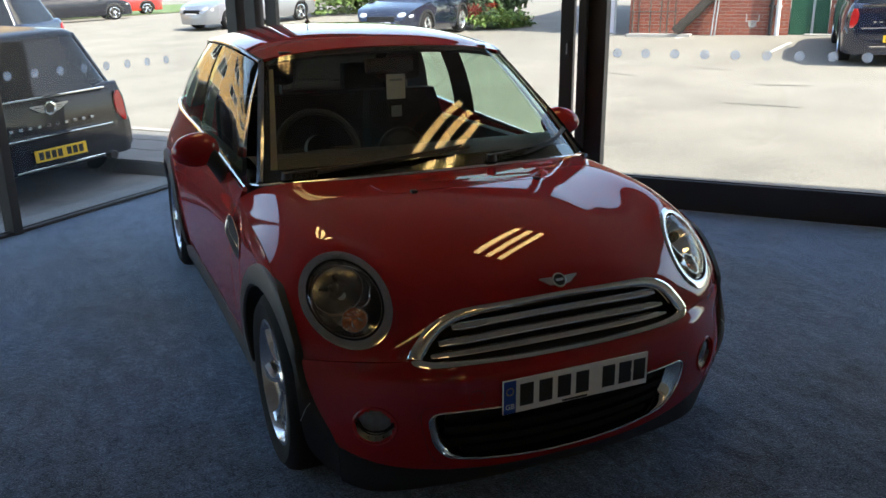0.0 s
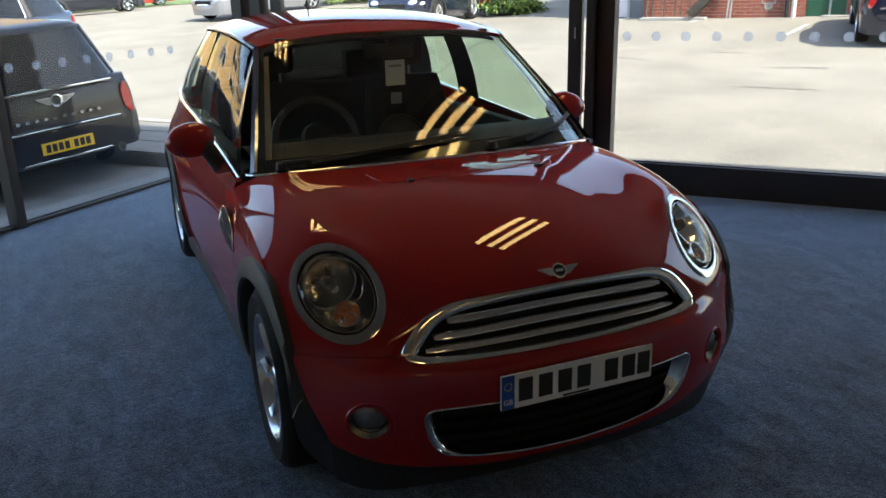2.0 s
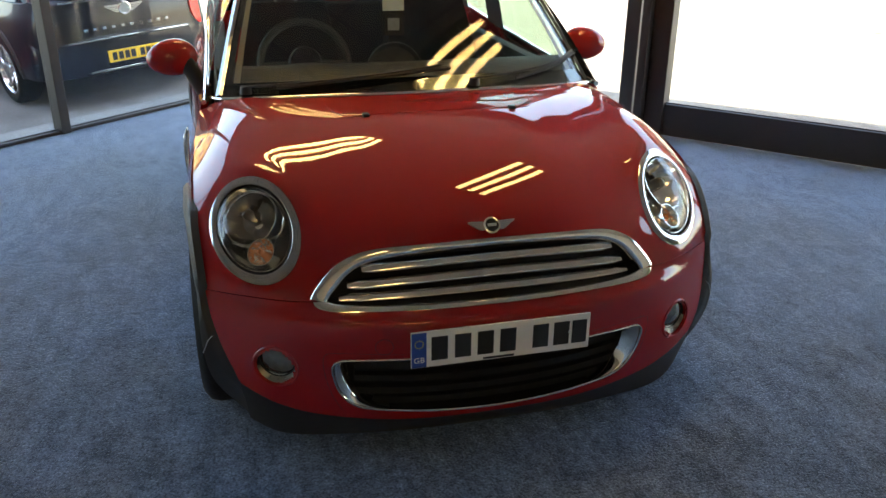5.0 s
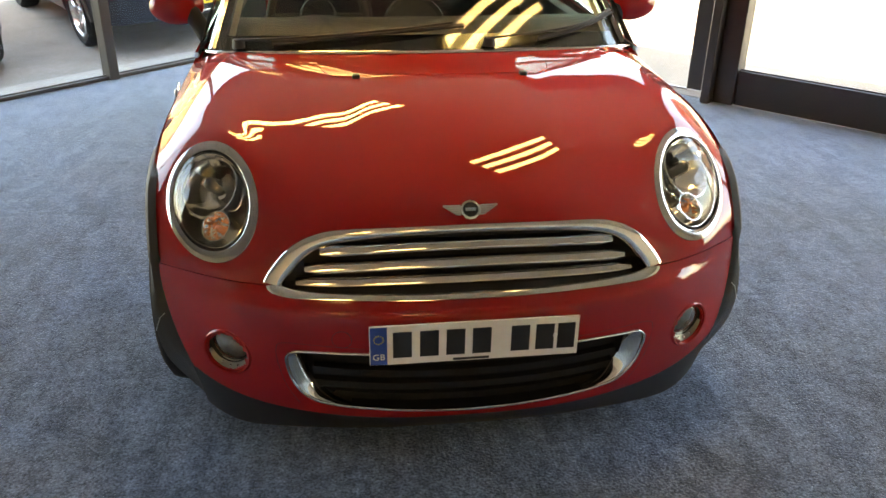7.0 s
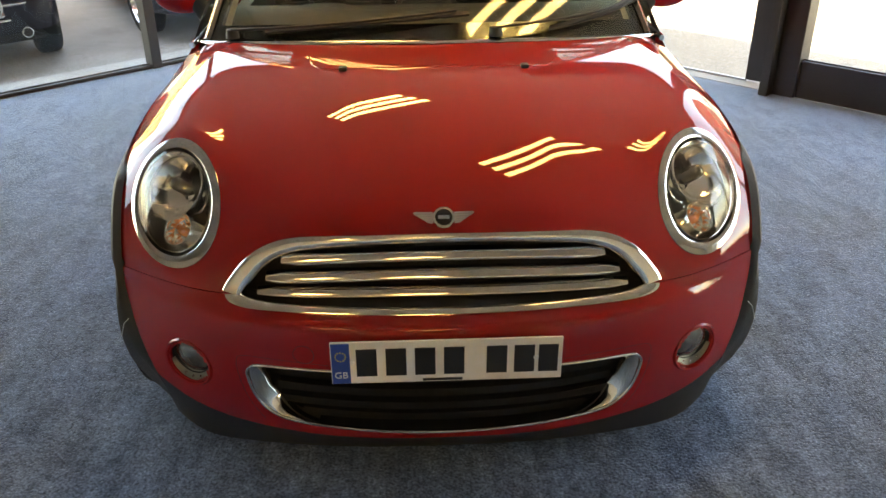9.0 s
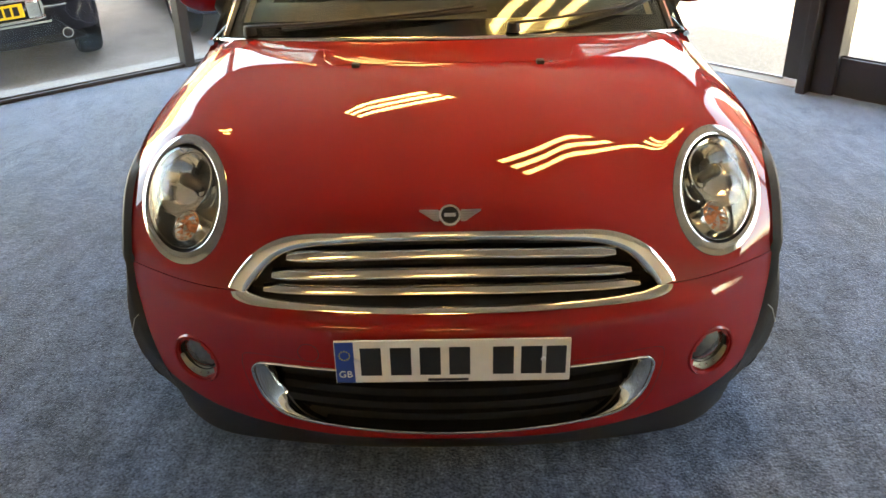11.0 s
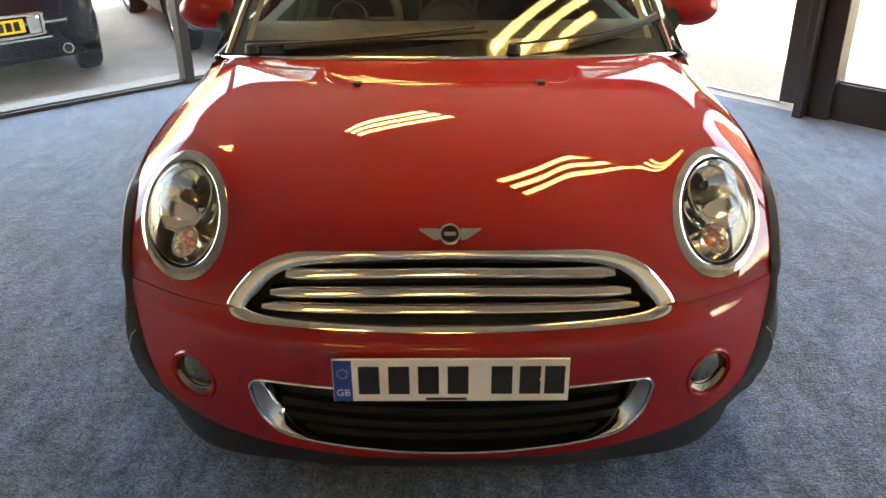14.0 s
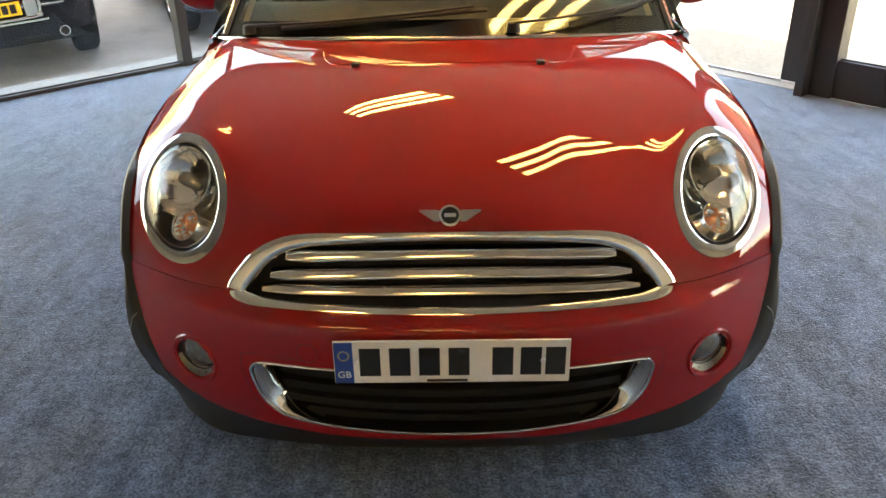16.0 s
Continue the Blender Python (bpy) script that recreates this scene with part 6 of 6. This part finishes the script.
        part("exhaust_bore", bm, M_DEEP, t)
        # badge, chrome line and letters as bars
        bm = bmesh.new()
        lathe(bm, [(0, 0.006), (0.045, 0.006), (0.05, 0.014), (0.062, 0.012), (0.064, 0.0)], 24, Matrix.Translation((0, -0.012, belt * 0.90)) @ pose(0, 0, 0, 90))
        part("badge", bm, M_CHROME, t, "chrome round badge with wings")
        for s in (-1, 1):
            bm = bmesh.new()
            zb = belt * 0.90
            f = bm.faces.new([bm.verts.new((s * x, -0.008, zb + z)) for x, z in ((0.060, -0.034), (0.090, -0.030), (0.190, 0.030), (0.186, 0.038), (0.060, 0.036))])
            ext = bmesh.ops.extrude_face_region(bm, geom=[f])
            bmesh.ops.translate(bm, verts=[v for v in ext["geom"] if isinstance(v, bmesh.types.BMVert)], vec=(0, -0.012, 0))
            wing = part("badge_wing", bm, M_SATIN, t, smooth=False)
            for k in range(3):
                x0, x1 = sorted((s * 0.066, s * (0.105 + 0.025 * k)))
                boxed("wing_groove", (x0, -0.0215, zb - 0.018 + 0.016 * k), (x1, -0.0195, zb - 0.014 + 0.016 * k), M_MESH, wing, 0)
        if framed:
            for e in (-1, 1):
                boxed("surround_cap", (e * 0.335 - 0.055, -0.072, plate_z - 0.085), (e * 0.335 + 0.055, -0.045, plate_z + 0.080), M_CHROME, t, 0.03)
            bm = bmesh.new()
            frame_line = smooth_path([(-0.36, -0.058, plate_z - 0.085), (0.33, -0.058, plate_z - 0.085), (0.395, -0.052, plate_z - 0.05), (0.40, -0.052, plate_z + 0.05), (0.34, -0.058, plate_z + 0.08), (-0.34, -0.058, plate_z + 0.08), (-0.40, -0.052, plate_z + 0.05), (-0.395, -0.052, plate_z - 0.05)], 64, True)
            ring_sweep(bm, frame_line, circle(0.016, 8, 0.012), True, [Vector((0, -1, 0))] * 64)
            part("plate_surround", bm, M_CHROME, t, "broad chrome plate surround")
        for i in range(0 if framed else 10):
            boxed("lettering_bar", (-0.42 + 0.09 * i, -0.016, belt * 0.725), (-0.385 + 0.09 * i, -0.008, belt * 0.752), M_CHROME, t, 0.002)
        boxed("tailgate_strip", (-0.60, -0.058, 0.615), (0.60, -0.030, 0.628), M_CHROME, t, 0.004, "chrome strip over the bumper")
        boxed("rear_glass_foot", (-0.60, -0.004, belt * 1.0), (0.60, 0.05, belt * 1.02), M_CHROME, t, 0.004)
    t.matrix_world = m
    return t


# tail at the origin of its matrix, nose along +y of it
def park(name, label, paint, x, y, turn, dz=0.0, **kw):
    z = ground_z(x, y)
    h = Vector((-math.sin(radians(turn)), math.cos(radians(turn)), 0))
    x1, y1 = x + h.x * 3, y + h.y * 3
    pitch = math.degrees(math.atan2(ground_z(x1, y1) - z, 3))
    r = Vector((h.y, -h.x, 0))
    lean = -math.degrees(math.atan2(ground_z(x + r.x, y + r.y) - ground_z(x - r.x, y - r.y), 2))
    return parked_car(name, label, paint, pose(x, y, z + dz) @ pose(0, 0, 0, 0, 0, turn) @ pose(0, 0, 0, pitch, lean, 0), **kw)


park("parked_suv", "dark grey compact suv with chrome lettering and a yellow rear plate", M_GREYDK, -1.543, 6.675, 30.4, plate_mat=M_PLATEY, width=1.88, skirt=0.30)
park("parked_suv", "black compact suv with a chrome plate surround", M_GREYDK, -3.755, 5.38, 30.4, plate_mat=M_PLATEY, plate_z=0.62, framed=True, skirt=0.38)
park("parked_suv", "navy compact suv parked in the sun with a yellow rear plate", M_NAVY, 10.85, 7.51, -46, plate_mat=M_PLATEY)
park("parked_crossover", "black crossover parked sideways behind the grey suv", M_NAVY, -1.75, 17.6, 62, length=4.4, height=1.6)
park("parked_saloon", "silver saloon with a three-bar chrome grille", M_SILVER, 6.12, 27.5, 120, length=4.6, height=1.44, tail="saloon")
park("parked_hatchback", "dark blue-grey small hatchback beside the flower bed", M_NAVY, 8.15, 19.5, 133, length=3.8, width=1.70, height=1.52)
park("parked_estate", "black car with bright alloy wheels far off", M_GREYDK, -3.2, 39.0, -80, length=4.5, height=1.5)
park("parked_red_car", "bright red car far off by the grass", M_CARRED, 3.2, 46.0, 92, length=4.2, height=1.5)


def on_ground(x, y, up=0.0):
    return Vector((x, y, ground_z(x, y) + up))


for a, b, w in (((10.72, 10.12), (12.1, 11.0), 0.10), ((10.99, 13.22), (11.42, 13.41), 0.10), ((10.01, 14.72), (10.7, 15.05), 0.10)):
    strip("parking_line", "worn white parking line", a, b, w, M_LINE)
for a, b, w in (((7.95, 7.58), (8.49, 7.02), 0.07), ((6.62, 6.74), (7.16, 5.94), 0.05), ((6.92, 10.14), (7.14, 9.4), 0.08), ((8.4, 9.4), (8.7, 8.9), 0.06)):
    strip("tar_crack", "dark tarred crack in the tarmac", a, b, w, M_PATCH, n=44)

# red brick building across the car park
wt = Vector((0.676, -0.737, 0))
wn_ = Vector((0.737, 0.676, 0))
BRICK = Matrix.Translation((10.73, 14.6, 0.60)) @ Matrix((wt, wn_, Vector((0, 0, 1)))).transposed().to_4x4()
build = thing("brick_building", "red brick building with a green door and drainpipes", "building", m=BRICK)


def wall_box(name, lo, hi, mat, parent=build, bevel=0.006, label=""):
    return boxed(name, lo, hi, mat, parent, bevel, label)


WL = 9.0
wall_box("wall", (0, 0, -0.6), (3.47, 0.3, 5.0), M_BRICK, bevel=0)
wall_box("wall", (4.28, 0, -0.6), (WL, 0.3, 5.0), M_BRICK, bevel=0)
wall_box("wall", (3.47, 0, 2.1), (4.28, 0.3, 5.0), M_BRICK, bevel=0)
wall_box("end_wall", (0, 0.3, -0.6), (0.3, 9.0, 5.0), M_BRICK, bevel=0)
wall_box("roof", (-0.3, -0.1, 5.0), (WL, 9.0, 5.15), M_CONCRETE, bevel=0.02)
wall_box("door_leaf", (3.49, 0.06, 0.02), (3.93, 0.12, 2.09), M_GREEN, label="dark green painted door leaf")
wall_box("door_leaf", (3.97, 0.06, 0.02), (4.26, 0.12, 2.09), M_GREEN, label="dark green painted door leaf")
wall_box("door_post", (3.925, 0.03, 0.0), (3.975, 0.13, 2.09), M_STEEL)
wall_box("door_step", (3.8, -0.20, -0.3), (4.75, 0.06, 0.05), M_KERB, bevel=0.02)
wall_box("plinth", (0.02, -0.45, -0.5), (1.45, 0.0, 0.035), M_KERB, bevel=0.02, label="sandy stone plinth along the wall")
for x, r, mat in ((3.10, 0.04, M_BLACK), (3.24, 0.05, M_PIPE), (4.40, 0.03, M_PIPE), (4.56, 0.03, M_PIPE)):
    bm = bmesh.new()
    tube(bm, [(x, -0.08, 0.0), (x, -0.08, 4.9)], r, 12)
    pipe = part("drainpipe", bm, mat, build, "drainpipe down the brick wall")
    for z in (0.6, 2.2, 3.8):
        boxed("bracket", (x - 0.07, -0.08, z), (x + 0.07, 0.0, z + 0.05), mat, pipe, 0.005)
rack = thing("steel_frame", "rusty tubular steel frame standing against the brick wall", "frame", m=BRICK)
for x in (0.12, 0.26, 0.52, 0.76, 0.90, 1.08):
    bm = bmesh.new()
    tube(bm, [(x, -0.25, 0.03), (x, -0.25, 2.2)], 0.016, 10)
    part("upright", bm, M_SCAFF, rack)
for z in (0.52, 1.4):
    bm = bmesh.new()
    tube(bm, [(0.06, -0.275, z), (1.12, -0.275, z)], 0.014, 10)
    part("cross_tube", bm, M_SCAFF, rack)
prop = thing("leaning_prop", "weathered timber prop leaning beside the brick wall", "timber", m=BRICK)
bm = bmesh.new()
pts = smooth_path([(1.12, -0.42, 0.08), (1.35, -0.38, 0.32), (1.7, -0.30, 0.68), (2.4, -0.12, 1.5)], 16)
ring_sweep(bm, [p + Vector((0, 0, 0.02 * math.sin(i * 2.1))) for i, p in enumerate(pts)], circle(0.11, 9, 0.085), False, [Vector((0, -1, 0))] * 16)
part("timber", bm, M_BARK, prop)
stand = thing("pipe_stand", "two thin pale pipes leaning on the brick wall", "pipe", m=BRICK)
for x in (1.88, 1.95):
    bm = bmesh.new()
    tube(bm, [(x, -0.2, -0.02), (x + 0.07, -0.03, 1.5)], 0.018, 8)
    part("pipe", bm, M_STEEL, stand)
splash = thing("wall_mark", "white chalky mark on the brick wall", "mark", m=BRICK)
bm = bmesh.new()
for k in range(9):
    a = 2 * math.pi * k / 9
    box(bm, (2.72 + 0.05 * math.cos(a) - 0.035, -0.006, 0.25 + 0.05 * math.sin(a) - 0.03), (2.72 + 0.05 * math.cos(a) + 0.035, -0.002, 0.25 + 0.05 * math.sin(a) + 0.03))
for sx in (-1, 1):
    box(bm, (2.72 + sx * 0.13 - 0.012, -0.006, 0.30), (2.72 + sx * 0.13 + 0.012, -0.002, 0.45))
    box(bm, (2.72 + sx * 0.09 - 0.05, -0.006, 0.29), (2.72 + sx * 0.09 + 0.05, -0.002, 0.32))
part("chalk", bm, M_LINE, splash, smooth=False)

# sign board at the end of the building
sign = thing("sign_board", "pale lilac notice board on posts with dark print", "sign", m=pose(10.45, 15.3, ground_z(10.45, 15.3), 0, 0, -36))
boxed("board", (-0.27, -0.02, 0.02), (0.27, 0.02, 1.6), M_SIGN, sign)
for z in (0.42, 0.50, 0.58):
    boxed("print_bar", (-0.2, -0.026, z), (0.2, -0.021, z + 0.03), M_STEEL, sign, 0)
for x in (-0.30, 0.30):
    boxed("post", (x - 0.025, -0.03, -0.1), (x + 0.025, 0.03, 1.7), M_STEEL, sign)


# planting: many small leaves in uneven clumps
def leaves(name, label, at, size, count, mat, leaf=0.09, kind="stuff", seed=1):
    rnd = random.Random(seed)
    bm = bmesh.new()
    clumps = [Vector((rnd.gauss(0, 0.42) * size[0], rnd.gauss(0, 0.42) * size[1], abs(rnd.gauss(0.45, 0.25)) * size[2])) for _ in range(max(6, count // 90))]
    for _ in range(count):
        c = rnd.choice(clumps) + Vector((rnd.gauss(0, 0.16) * size[0], rnd.gauss(0, 0.16) * size[1], rnd.gauss(0, 0.14) * size[2]))
        c.z = max(0.02, c.z)
        q = Euler((rnd.uniform(-1, 1), rnd.uniform(-1, 1), rnd.uniform(0, 6.3))).to_matrix()
        k = leaf * rnd.uniform(0.6, 1.4)
        vs = [bm.verts.new(c + q @ Vector(p) * k) for p in ((-1, 0, 0), (0, -0.5, 0.15), (1, 0, 0), (0, 0.5, 0.15))]
        bm.faces.new(vs)
    ob = part(name, bm, mat, smooth=False)
    ob.location = at
    return tagged(ob, label, "plant", kind=kind)


leaves("hedge", "bright green sunlit hedge behind the parked cars", on_ground(9.2, 27.5), (3.0, 1.2, 2.4), 5200, M_LEAF, 0.13, seed=2)
leaves("hedge", "dark green shrub beside the small hatchback", on_ground(9.7, 19.6), (1.1, 0.9, 1.9), 3600, M_LEAFD, 0.10, seed=3)
leaves("flower_bed", "yellow-green low planting at the edge of the car park", on_ground(9.25, 18.5), (1.0, 0.6, 0.45), 2600, M_LEAF, 0.06, seed=4)
leaves("flowers", "red flowers among the low planting", on_ground(8.9, 18.75, 0.25), (0.55, 0.4, 0.4), 700, M_FLOWER, 0.06, seed=5)
bm = bmesh.new()
rows = [[Vector((x, y, ground_z(x, y) + 0.03)) for y in (44, 48, 55, 75)] for x in (-30, -15, 0, 10, 20, 30)]
grid(bm, rows)
tagged(part("lawn", bm, M_GRASS), "sunlit grass beyond the car park", "lawn", kind="structure")

# yellow brick flats beyond the car park
flats = thing("apartment_building", "yellow brick flats with white windows beyond the car park", "building", m=pose(-34, 38, ground_z(-10, 38)))
boxed("wall", (0, 0, -1), (31, 8, 9), M_YBRICK, flats, 0)
boxed("roof", (-0.4, -0.4, 9), (31.4, 8.4, 9.4), M_CONCRETE, flats, 0.02)
for fl in range(3):
    for i in range(10):
        x, z = 1.6 + 3.0 * i, 1.0 + 2.7 * fl
        w = boxed("window", (x - 0.75, -0.06, z), (x + 0.75, 0.02, z + 1.35), M_PIPE, flats, 0.01, "white framed window")
        for k in (-1, 1):
            boxed("pane", (x + k * 0.36 - 0.31, -0.075, z + 0.09), (x + k * 0.36 + 0.31, -0.062, z + 1.26), M_DARKGLASS, w, 0)
